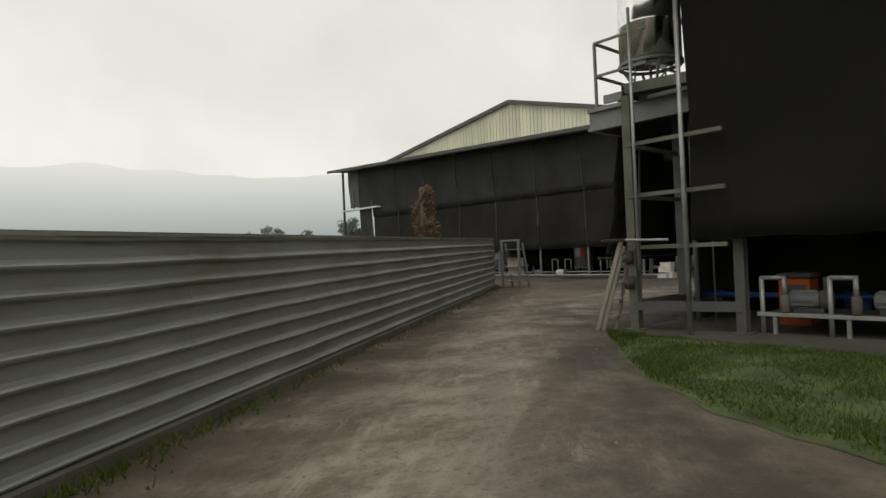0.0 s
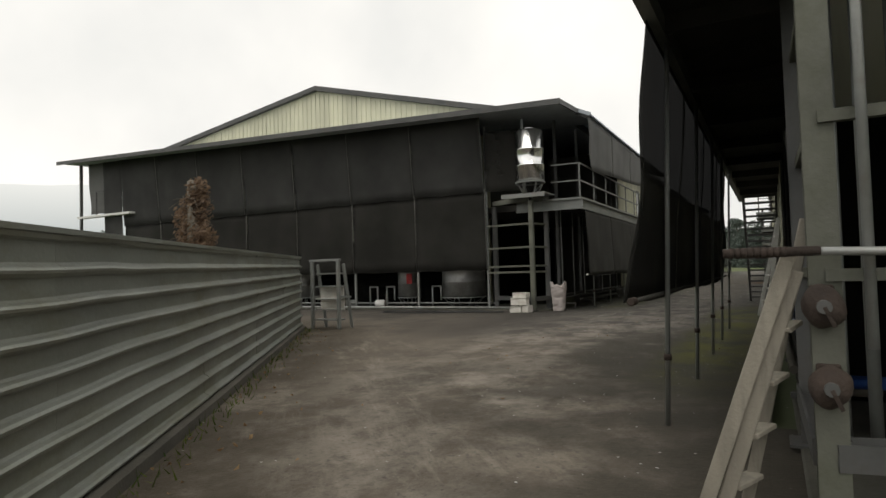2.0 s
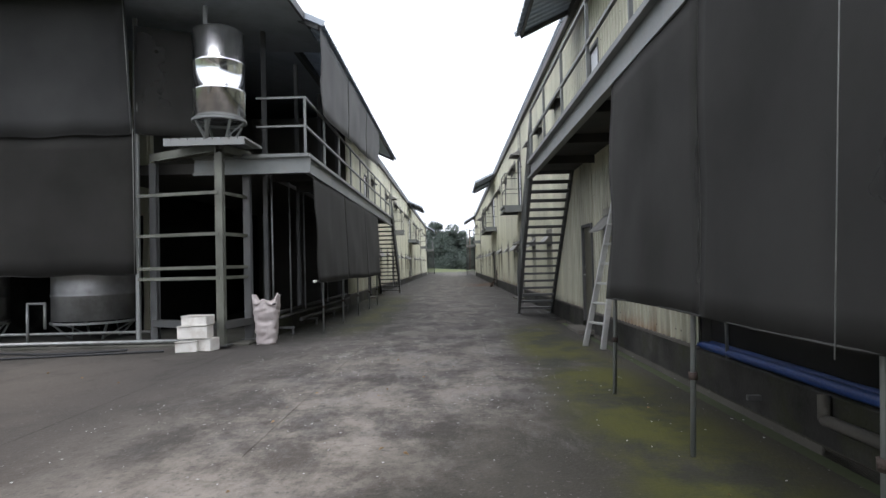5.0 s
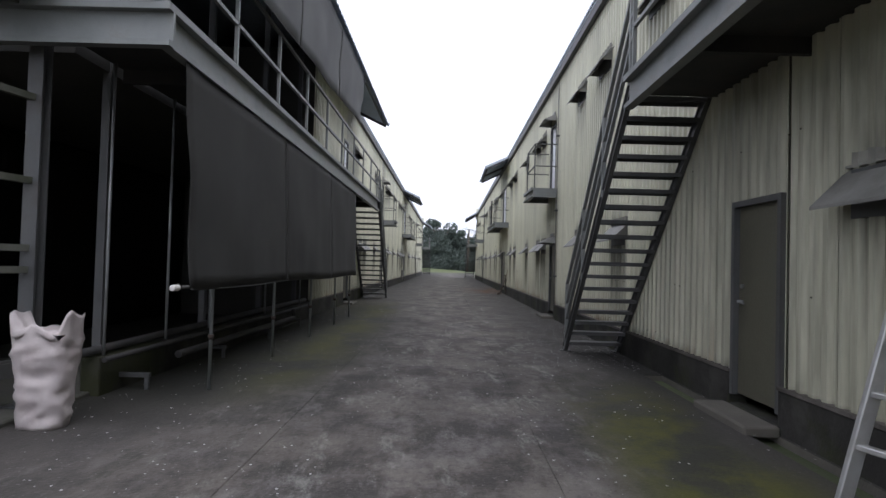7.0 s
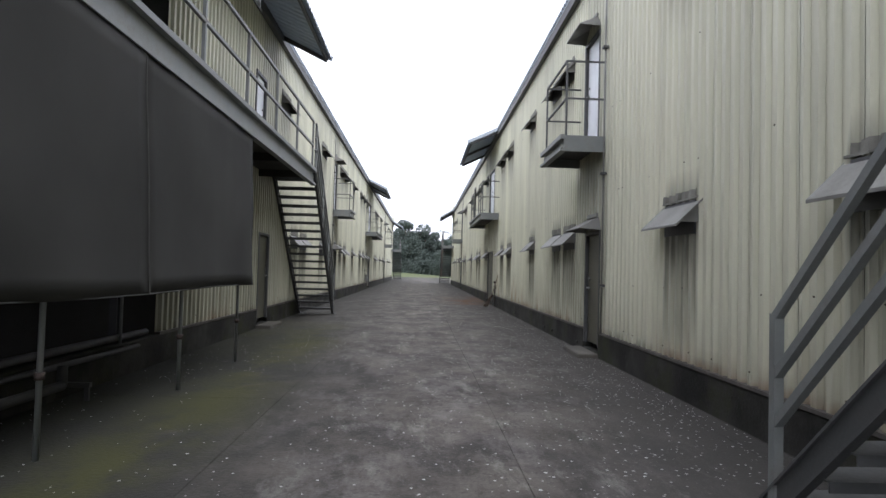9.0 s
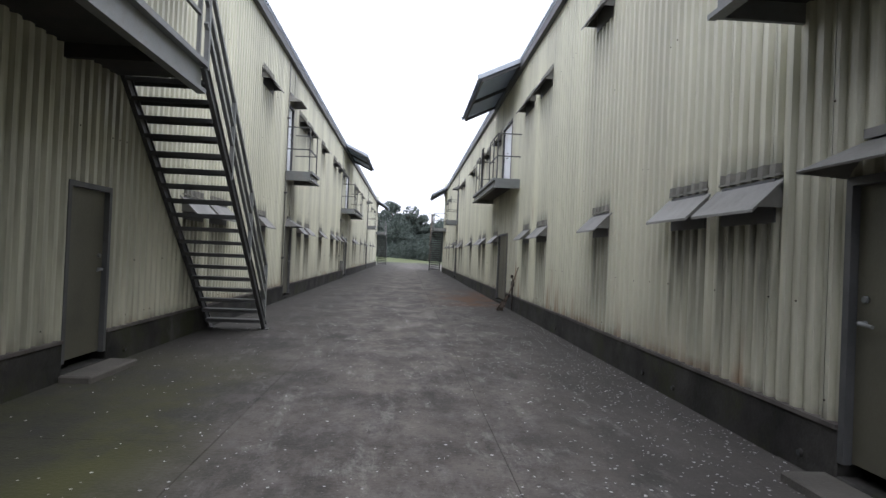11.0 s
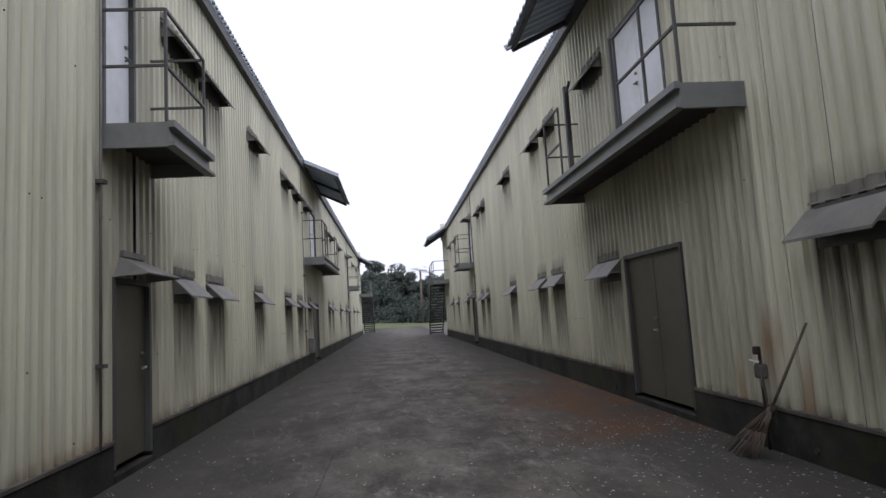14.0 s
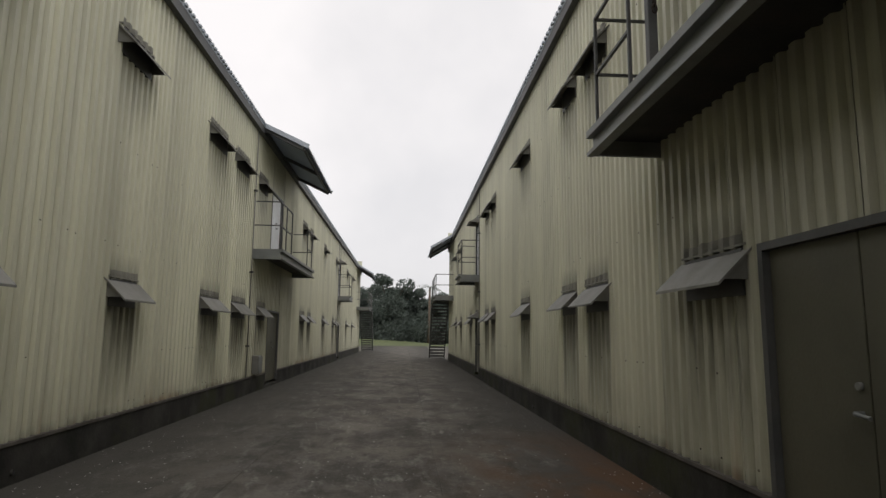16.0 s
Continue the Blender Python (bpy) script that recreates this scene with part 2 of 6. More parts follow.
def beam(bm, p, q, w, h, up=(0, 0, 1)):
    """A bar of w by h from p to q."""
    p, q = Vector(p), Vector(q)
    d = (q - p).normalized()
    side = d.cross(Vector(up))
    if side.length < 1e-4:
        side = d.cross(Vector((1, 0, 0)))
    side.normalize()
    top = side.cross(d).normalized()
    v = [bm.verts.new(a + side * (sx * w / 2) + top * (sz * h / 2)) for a in (p, q) for sx, sz in ((-1, -1), (1, -1), (1, 1), (-1, 1))]
    for f in ((3, 2, 1, 0), (4, 5, 6, 7), (0, 1, 5, 4), (1, 2, 6, 5), (2, 3, 7, 6), (3, 0, 4, 7)):
        bm.faces.new([v[i] for i in f])
    return bm


def tube(bm, p, q, r, seg=8, r2=None):
    p, q = Vector(p), Vector(q)
    d = (q - p).normalized()
    side = d.cross(Vector((0, 0, 1)))
    if side.length < 1e-4:
        side = Vector((1, 0, 0))
    side.normalize()
    top = side.cross(d)
    r2 = r if r2 is None else r2
    rings = [[bm.verts.new(a + (side * math.cos(t) + top * math.sin(t)) * rr) for t in (2 * math.pi * i / seg for i in range(seg))] for a, rr in ((p, r), (q, r2))]
    for i in range(seg):
        f = bm.faces.new((rings[0][i], rings[0][(i + 1) % seg], rings[1][(i + 1) % seg], rings[1][i]))
        f.smooth = True
    bm.faces.new(rings[0][::-1])
    bm.faces.new(rings[1])
    return bm


def extruded(bm, first, last):
    """A bar between two equal outlines."""
    a, c = [bm.verts.new(p) for p in first], [bm.verts.new(p) for p in last]
    n = len(a)
    bm.faces.new(a[::-1])
    bm.faces.new(c)
    for i in range(n):
        bm.faces.new((a[i], a[(i + 1) % n], c[(i + 1) % n], c[i]))
    return bm


def hbeam(bm, p, q, w, h, t=0.016, side=(1, 0, 0)):
    """A rolled I section from p to q; side: the way its flanges spread."""
    p, q, s = Vector(p), Vector(q), Vector(side)
    n = (q - p).normalized().cross(s).normalized()
    a, c, d = w / 2, h / 2, t / 2
    outline = ((-a, -c), (a, -c), (a, t - c), (d, t - c), (d, c - t), (a, c - t), (a, c), (-a, c), (-a, c - t), (-d, c - t), (-d, t - c), (-a, t - c))
    return extruded(bm, [p + s * x + n * y for x, y in outline], [q + s * x + n * y for x, y in outline])


def mesh(name, bm, mat, smooth=False):
    bmesh.ops.recalc_face_normals(bm, faces=bm.faces)
    me = bpy.data.meshes.new(name)
    bm.to_mesh(me)
    bm.free()
    me.materials.append(mat)
    if smooth:
        me.polygons.foreach_set("use_smooth", [True] * len(me.polygons))
    return me


def part(name, bm, mat, parent=None, label="", smooth=False):
    ob = new(name, mesh(name, bm, mat, smooth) if isinstance(bm, bmesh.types.BMesh) else bm)
    if parent:
        ob.parent = parent
    if label:
        ob["label"] = label
    return ob


def thing(name, label, category, at=(0, 0, 0), group="", kind="", turn=0):
    ob = new(name)
    ob.empty_display_size = 0.2
    ob.location = at
    ob.rotation_euler = (0, 0, radians(turn))
    return tagged(ob, label, category, group, kind)


def softened(bm, width, seg=1):
    bmesh.ops.bevel(bm, geom=list(bm.edges), offset=width, segments=seg, affect="EDGES", profile=0.5)
    return bm


def hoop_run(bm, pts, r, seg=6):
    """One bent rod through the points."""
    loops = []
    for i, p in enumerate(pts):
        d = (pts[min(i + 1, len(pts) - 1)] - pts[max(i - 1, 0)]).normalized()
        s = d.cross(Vector((0, 0, 1))).normalized()
        u = s.cross(d)
        loops.append([bm.verts.new(p + (s * math.cos(2 * math.pi * k / seg) + u * math.sin(2 * math.pi * k / seg)) * r) for k in range(seg)])
    for a, c in zip(loops, loops[1:]):
        for k in range(seg):
            bm.faces.new((a[k], a[(k + 1) % seg], c[(k + 1) % seg], c[k]))
    bm.faces.new(loops[0][::-1])
    bm.faces.new(loops[-1])
    return bm


def ring(bm, r, z, w, h, seg=24):
    """A flat hoop of w by h round the z axis."""
    loops = []
    for i in range(seg):
        c, s = math.cos(2 * math.pi * i / seg), math.sin(2 * math.pi * i / seg)
        loops.append([bm.verts.new((c * rr, s * rr, zz)) for rr, zz in ((r - w / 2, z), (r + w / 2, z), (r + w / 2, z + h), (r - w / 2, z + h))])
    for i in range(seg):
        a, b2 = loops[i], loops[(i + 1) % seg]
        for k in range(4):
            bm.faces.new((a[k], b2[k], b2[(k + 1) % 4], a[(k + 1) % 4]))
    return bm


def B():
    return bmesh.new()


# ---- the two long sheds ----
# Each shed is set out from its wall face beside the lane: u runs into the shed, y along the lane.
FACE = {"R": -1.54, "L": -6.60}
INTO = {"R": 1, "L": -1}
FRONT = {"R": 4.15, "L": 15.40}       # the netted front
SHEET_START = {"R": 12.25, "L": 23.75}
END = {"R": 62.6, "L": 74.5}
WALK_END = {"R": 17.2, "L": 28.2}
EAVE, RIDGE, HALF, GABLE = 5.29, 7.68, 9.15, 2.6
FAR_EAVE = {"R": 5.29, "L": 6.3}
WALK_U, BEAM_LOW, BEAM_TOP = -0.78, 2.56, 2.79
WALK_LOW, WALK_TOP = 2.50, 2.79
SIDE = {"R": "right", "L": "left"}
DOORS = {"R": [(16.10, 16.82, 0.13, 1.66), (24.92, 25.62, 0.13, 1.62), (36.47, 37.90, 0.10, 1.70), (51.05, 51.9, 0.13, 1.62)],
         "L": [(27.50, 28.20, 0.13, 1.60), (35.90, 36.66, 0.10, 1.60), (48.0, 49.2, 0.10, 1.66), (61.6, 62.4, 0.13, 1.62)]}
HIGH_DOORS = {"R": [(15.35, 16.0, 2.80, 4.2), (25.08, 25.80, 2.80, 4.30), (36.42, 37.76, 2.80, 4.36), (51.1, 51.8, 2.80, 4.30)],
              "L": [(27.02, 27.66, 2.80, 4.2), (35.74, 36.36, 2.80, 4.25), (47.9, 49.1, 2.80, 4.30), (61.6, 62.3, 2.80, 4.3)]}
# hoods over the vents: start and end along the lane
HOODS = {"R": [(14.72, 15.43), (19.75, 20.5), (22.22, 22.95), (26.2, 26.95), (27.1, 27.8), (29.38, 30.04), (32.5, 33.35), (33.95, 34.65), (38.02, 38.85), (40.45, 41.25), (41.6, 42.28), (44.25, 45.05), (48.0, 48.72), (49.08, 49.85), (52.7, 53.5), (56.0, 56.7), (58.2, 58.9)],
         "L": [(29.9, 30.7), (30.88, 31.7), (33.47, 34.12), (37.25, 37.92), (38.37, 39.1), (40.85, 41.55), (43.62, 44.5), (45.2, 46.15), (46.98, 47.75), (52.0, 52.8), (53.3, 54.0), (56.6, 57.3), (59.6, 60.3), (60.8, 61.3), (65.2, 66.0), (68.5, 69.2)]}
HIGH_HOODS = {"R": [(18.2, 19.05), (20.6, 21.4), (22.22, 22.95), (26.4, 27.1), (27.25, 28.0), (29.5, 30.2), (32.5, 33.5), (33.93, 34.9), (38.05, 38.85), (40.3, 41.1), (41.42, 42.1), (44.15, 45.0), (47.9, 48.7), (49.0, 49.7), (56.0, 56.7), (58.2, 58.9)],
              "L": [(28.75, 29.6), (33.4, 34.3), (37.0, 38.1), (38.2, 39.1), (40.68, 41.5), (43.55, 44.5), (45.0, 45.95), (46.65, 47.5), (52.0, 52.8), (53.3, 54.0), (56.6, 57.3), (60.4, 61.0), (65.2, 66.0), (68.5, 69.2)]}


def X(b, u):
    return FACE[b] + INTO[b] * u


def ubox(bm, b, u0, u1, y0, y1, z0, z1):
    x0, x1 = sorted((X(b, u0), X(b, u1)))
    return box(bm, x0, x1, y0, y1, z0, z1)


def pieces(a0, a1, z0, z1, holes):
    """The rectangle a0..a1 by z0..z1 cut up round its holes (a, a, z, z)."""
    cuts = sorted({a0, a1, *(c for h in holes for c in h[:2] if a0 < c < a1)})
    for s, e in zip(cuts, cuts[1:]):
        mid, lo = (s + e) / 2, z0
        for h in sorted((h for h in holes if h[0] < mid < h[1]), key=lambda h: h[2]):
            if h[2] - lo > 0.01:
                yield s, e, lo, h[2]
            lo = max(lo, h[3])
        if z1 - lo > 0.01:
            yield s, e, lo, z1


PORCH_IN = 2.6        # depth of the open porch along the lane
RIB, RIB_DEEP = 0.135, 0.032


def sheet_mesh(b, y0, y1, z0, z1, grime_shade, rust, lift=0.004):
    """One ribbed steel sheet, upright, with its dirt and painted shade."""
    ys, k = [], math.floor(y0 / RIB)
    while k * RIB < y1 + RIB:
        for f, d in ((0.0, 0.0), (0.34, 0.0), (0.48, 1.0), (0.86, 1.0)):
            ys.append(((k + f) * RIB, d))
        k += 1
    inside = [(y, d) for y, d in ys if y0 + 0.004 < y < y1 - 0.004]
    cols = [(y0, inside[0][1] if inside else 0)] + inside + [(y1, inside[-1][1] if inside else 0)]
    zs = [z0] if z1 - z0 < 1.0 or z0 > 1.0 else [z0, z0 + 0.05, z0 + 0.11, z0 + 0.19]
    while zs[-1] < z1 - 0.45:
        zs.append(zs[-1] + 0.30)
    zs.append(z1)
    verts, dirt, red = [], [], []
    for z in zs:
        for y, d in cols:
            verts.append((X(b, -lift - RIB_DEEP * d), y, z))
            dirt.append(grime_shade(y, z))
            red.append(rust(y, z))
    n = len(cols)
    faces = [(j * n + i, j * n + i + 1, (j + 1) * n + i + 1, (j + 1) * n + i) for j in range(len(zs) - 1) for i in range(n - 1)]
    if b == "R":
        faces = [f[::-1] for f in faces]
    me = bpy.data.meshes.new("wall_sheet")
    me.from_pydata(verts, [], faces)
    me.attributes.new("grime_shade", "FLOAT", "POINT").data.foreach_set("value", dirt)
    me.attributes.new("rust", "FLOAT", "POINT").data.foreach_set("value", red)
    me.materials.append(CREAM)
    return me


def step(a, b, x):
    t = min(max((x - a) / (b - a), 0), 1)
    return t * t * (3 - 2 * t)


LONG_BALCONIES = {"R": [(24.8, 26.05), (35.3, 39.2)], "L": [(35.7, 36.75), (46.5, 50.6)]}


def grime_shade_of(b):
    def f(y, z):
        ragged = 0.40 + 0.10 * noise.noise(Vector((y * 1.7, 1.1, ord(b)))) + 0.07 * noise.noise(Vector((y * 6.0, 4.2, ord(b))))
        # dirt at the base, and a little darker towards the eave
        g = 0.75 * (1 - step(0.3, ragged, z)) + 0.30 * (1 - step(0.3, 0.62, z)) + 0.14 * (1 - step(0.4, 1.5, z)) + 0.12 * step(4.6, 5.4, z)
        # shade under the upper walkway, painted into the wall
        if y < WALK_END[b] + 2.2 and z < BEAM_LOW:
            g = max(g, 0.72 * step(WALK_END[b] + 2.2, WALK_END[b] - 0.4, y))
        # streak under each hood: dirt with the hood's shading painted in
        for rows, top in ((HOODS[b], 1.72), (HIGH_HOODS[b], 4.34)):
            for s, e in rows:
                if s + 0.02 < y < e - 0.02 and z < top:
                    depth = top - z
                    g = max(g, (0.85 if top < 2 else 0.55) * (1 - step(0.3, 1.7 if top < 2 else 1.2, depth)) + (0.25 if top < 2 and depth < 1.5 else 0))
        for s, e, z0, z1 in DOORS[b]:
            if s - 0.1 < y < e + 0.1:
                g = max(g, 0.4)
        # painted shade on the wall below the balconies
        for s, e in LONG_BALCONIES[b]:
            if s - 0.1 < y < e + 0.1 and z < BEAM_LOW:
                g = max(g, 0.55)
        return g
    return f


def rust_of(b):
    spots = {"R": [(31.7, 0.4, 0.55), (29.0, 0.36, 0.3), (28.2, 0.36, 0.25), (26.6, 0.36, 0.3), (32.3, 0.35, 0.5), (32.1, 0.9, 0.3), (35.25, 0.75, 0.5), (34.9, 0.4, 0.35), (35.7, 0.4, 0.4), (30.8, 0.4, 0.35), (31.3, 0.35, 0.3), (33.75, 2.0, 0.25)], "L": [(36.2, 0.3, 0.25)]}[b]

    def f(y, z):
        # run-off rust above the sill, here and there
        g = max(0.0, noise.noise(Vector((y * 0.55, 3.3, ord(b)))) - 0.08) * 1.6 * (1 - step(0.32, 0.50 + 0.25 * noise.noise(Vector((y * 3.1, 0, 7))), z))
        run = noise.noise(Vector((y * 7.3, 9.1, ord(b)))) - 0.30
        if run > 0:
            g = max(g, 2.2 * run * (1 - step(0.30, 0.45 + 1.0 * run, z)))
        for sy, sz, r in spots:
            d = math.hypot((y - sy) / (r * 0.35), (z - sz) / (r * 0.7))
            g = max(g, 0.9 * (1 - step(0.3, 1.0, d)))
        return g
    return f


def build_wall(b):
    holes = DOORS[b] + HIGH_DOORS[b]
    y0, y1 = SHEET_START[b], END[b]
    bm = B()
    for s, e, lo, hi in pieces(y0, y1, 0.30, EAVE, holes):
        ubox(bm, b, 0.0, 0.12, s, e, lo, hi)
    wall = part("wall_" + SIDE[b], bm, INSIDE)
    tagged(wall, "cream ribbed steel side wall of a long shed", "wall", kind="structure")
    g, r = grime_shade_of(b), rust_of(b)
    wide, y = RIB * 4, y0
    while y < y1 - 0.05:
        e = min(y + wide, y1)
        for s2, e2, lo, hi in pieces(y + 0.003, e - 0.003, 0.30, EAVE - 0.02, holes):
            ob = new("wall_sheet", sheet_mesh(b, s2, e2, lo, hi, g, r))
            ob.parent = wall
        y = e
    # screw heads in rows across the sheets, some missing
    rnd = random.Random(len(b) + ord(b))
    sv, sf = [], []
    for z in (0.42, 0.95, 2.05, 3.1, 4.1, 5.0):
        k = math.ceil(y0 / RIB)
        while k * RIB < y1:
            y = (k + 0.67) * RIB
            if rnd.random() < 0.16 and not any(h[0] - 0.1 < y < h[1] + 0.1 and h[2] < z < h[3] for h in holes):
                i, zz, r5 = len(sv), z + rnd.uniform(-0.012, 0.012), 0.0055
                x = X(b, -0.004 - RIB_DEEP)
                xo = X(b, -0.004 - RIB_DEEP - 0.005)
                sv += [(x, y + r5 * 1.3 * math.cos(q * 1.0472), zz + r5 * 1.3 * math.sin(q * 1.0472)) for q in range(6)]
                sv += [(xo, y + r5 * math.cos(q * 1.0472), zz + r5 * math.sin(q * 1.0472)) for q in range(6)]
                sf += [(i + q, i + (q + 1) % 6, i + 6 + (q + 1) % 6, i + 6 + q) for q in range(6)] + [tuple(range(i + 6, i + 12))]
            k += 1
    me = bpy.data.meshes.new("screws")
    me.from_pydata(sv, [], sf)
    me.materials.append(RUST)
    ob = part("screws", me, None, wall, "small rusty screw heads")
    ob["kind"] = "stuff"
    # concrete footing, broken at the doors
    foot = thing("footing_" + SIDE[b], "dark mossy concrete footing under the shed wall", "footing", kind="structure")
    for s, e, lo, hi in pieces(FRONT[b] + 1.2, y1, -0.05, 0.30, [(d[0], d[1], 0.06, 0.4) for d in DOORS[b]]):
        part("footing_length", softened(ubox(B(), b, -0.05, 0.10, s, e, lo, hi), 0.008), PLINTH, foot)
    bm = B()
    for s, e, lo, hi in pieces(y0, y1, 0.30, 0.325, [(d[0], d[1], 0.0, 0.5) for d in DOORS[b]]):
        ubox(bm, b, -0.06, 0.0, s, e, lo, hi)
    tagged(part("trim_sill_" + SIDE[b], bm, SILL), "stained grey metal drip sill below the wall sheets", "trim", kind="structure")


def build_roof(b):
    """Pitched roof over the whole shed, its eave trim, and the far walls that close it."""
    y0, y1 = FRONT[b] + GABLE, END[b]
    bm = B()
    th = 0.06
    for u0, z0, u1, z1 in ((-0.12, EAVE + 0.0, HALF, RIDGE), (2 * HALF + 0.12, FAR_EAVE[b], HALF, RIDGE)):
        vs = []
        for dz in (0, th):
            for u, y, z in ((u0, y0 - 0.15, z0), (u0, y1 + 0.15, z0), (u1, y1 + 0.15, z1), (u1, y0 - 0.15, z1)):
                vs.append(bm.verts.new((X(b, u), y, z + dz)))
        for f in ((0, 1, 2, 3), (7, 6, 5, 4), (0, 4, 5, 1), (1, 5, 6, 2), (2, 6, 7, 3), (3, 7, 4, 0)):
            bm.faces.new([vs[i] for i in f])
    tagged(part("roof_" + SIDE[b], bm, ROOF), "low pitched grey metal roof of a long shed", "roof", kind="structure")
    # wavy edge of the roof sheets
    bm = B()
    k = y0
    while k < y1:
        ubox(bm, b, -0.150, -0.122, k, k + 0.07, EAVE + 0.03, EAVE + 0.062)
        k += 0.135
    tagged(part("trim_eave_" + SIDE[b], bm, ROOF), "grey ribbed eave edge of the roof", "trim", kind="structure")
    # fascia made deep and dark to take in the shadow under the eave
    bm = ubox(B(), b, -0.118, -0.033, y0, y1, EAVE - 0.15, EAVE - 0.002)
    tagged(part("trim_fascia_" + SIDE[b], bm, DARK_STEEL), "dark grey steel fascia taking in the eave's shadow strip", "trim", kind="structure")
    # gables at both ends
    for y, nm in ((y0, "front"), (y1, "rear")):
        bm = B()
        cut = PORCH_IN if (b, nm) == ("L", "front") else 0.0
        prof = [(cut, 0), (2 * HALF, 0), (2 * HALF, FAR_EAVE[b]), (HALF, RIDGE), (cut, EAVE + (RIDGE - EAVE) * cut / HALF)]
        vs = [[bm.verts.new((X(b, u), y + dy, z)) for u, z in prof] for dy in (0, 0.12)]
        bm.faces.new(vs[0])
        bm.faces.new(vs[1][::-1])
        for i in range(5):
            bm.faces.new((vs[0][i], vs[0][(i + 1) % 5], vs[1][(i + 1) % 5], vs[1][i]))
        wall = part("wall_%s_%s_gable" % (nm, SIDE[b]), bm, CREAM)
        tagged(wall, "cream ribbed steel gable wall of the shed", "wall", kind="structure")
        if nm == "front":
            u = 0.05 + cut
            while u < 2 * HALF - 0.4:
                low = EAVE if u + 0.3 < HALF else FAR_EAVE[b]
                top = low + (RIDGE - low) * (1 - (abs(u + 0.3 - HALF) + 0.3) / HALF) - 0.02
                me = B()
                for k in range(3):
                    uu = u + k * 0.2
                    ubox(me, b, uu, uu + 0.05, y - 0.032, y - 0.002, 0.3, top - 0.03)
                ubox(me, b, u, u + 0.59, y - 0.006, y - 0.002, 0.3, top - 0.03)
                part("wall_sheet", me, CREAM, wall)
                u += 0.6
            bm = B()
            for s in (0, 1):
                pts = [(0, EAVE) if s == 0 else (2 * HALF, FAR_EAVE[b]), (HALF, RIDGE)]
                beam(bm, (X(b, pts[0][0]), y - 0.10, pts[0][1] + 0.02), (X(b, pts[1][0]), y - 0.10, pts[1][1] + 0.02), 0.14, 0.16)
            tagged(part("trim_verge_" + SIDE[b], bm, DARK_STEEL), "dark metal verge along the gable", "trim", kind="structure")
    bm = B()
    ubox(bm, b, 2 * HALF - 0.12, 2 * HALF, y0, y1, 0, FAR_EAVE[b])
    tagged(part("wall_far_" + SIDE[b], bm, CREAM), "cream steel far side wall of the shed", "wall", kind="structure")


def door_leaf(b, y0, y1, z0, z1, mat, name, label, double=False, handle=True):
    d = thing(name, label, "door", (X(b, 0), (y0 + y1) / 2, z0), kind="structure")
    o = Vector(d.location)
    fr = B()
    f = 0.045
    for s, e, lo, hi in ((y0, y0 + f, z0, z1), (y1 - f, y1, z0, z1), (y0 + f, y1 - f, z1 - f, z1)):
        ubox(fr, b, -0.045, 0.11, s, e, lo, hi)
    fr.transform(Matrix.Translation(-o))
    part("door_frame", fr, DARK_STEEL, d)
    spans = [(y0 + f, (y0 + y1) / 2 - 0.004), ((y0 + y1) / 2 + 0.004, y1 - f)] if double else [(y0 + f, y1 - f)]
    for i, (s, e) in enumerate(spans):
        lf = B()
        ubox(lf, b, 0.0, 0.035, s, e, z0 + 0.01, z1 - f)
        softened(lf, 0.004)
        lf.transform(Matrix.Translation(-o))
        leaf = part("door_leaf", lf, mat, d)
        if handle and i == len(spans) - 1:
            side = e - 0.07 if not double else s + 0.05
            h = B()
            tube(h, (X(b, 0.0), side, z0 + 0.74), (X(b, -0.045), side, z0 + 0.74), 0.012)
            tube(h, (X(b, -0.04), side, z0 + 0.74), (X(b, -0.04), side - 0.09, z0 + 0.73), 0.010)
            tube(h, (X(b, 0.0), side, z0 + 0.86), (X(b, -0.02), side, z0 + 0.86), 0.018)
            h.transform(Matrix.Translation(-o))
            part("door_handle", h, GREY_STEEL, leaf, "dull steel lever handle and lock")
    return d


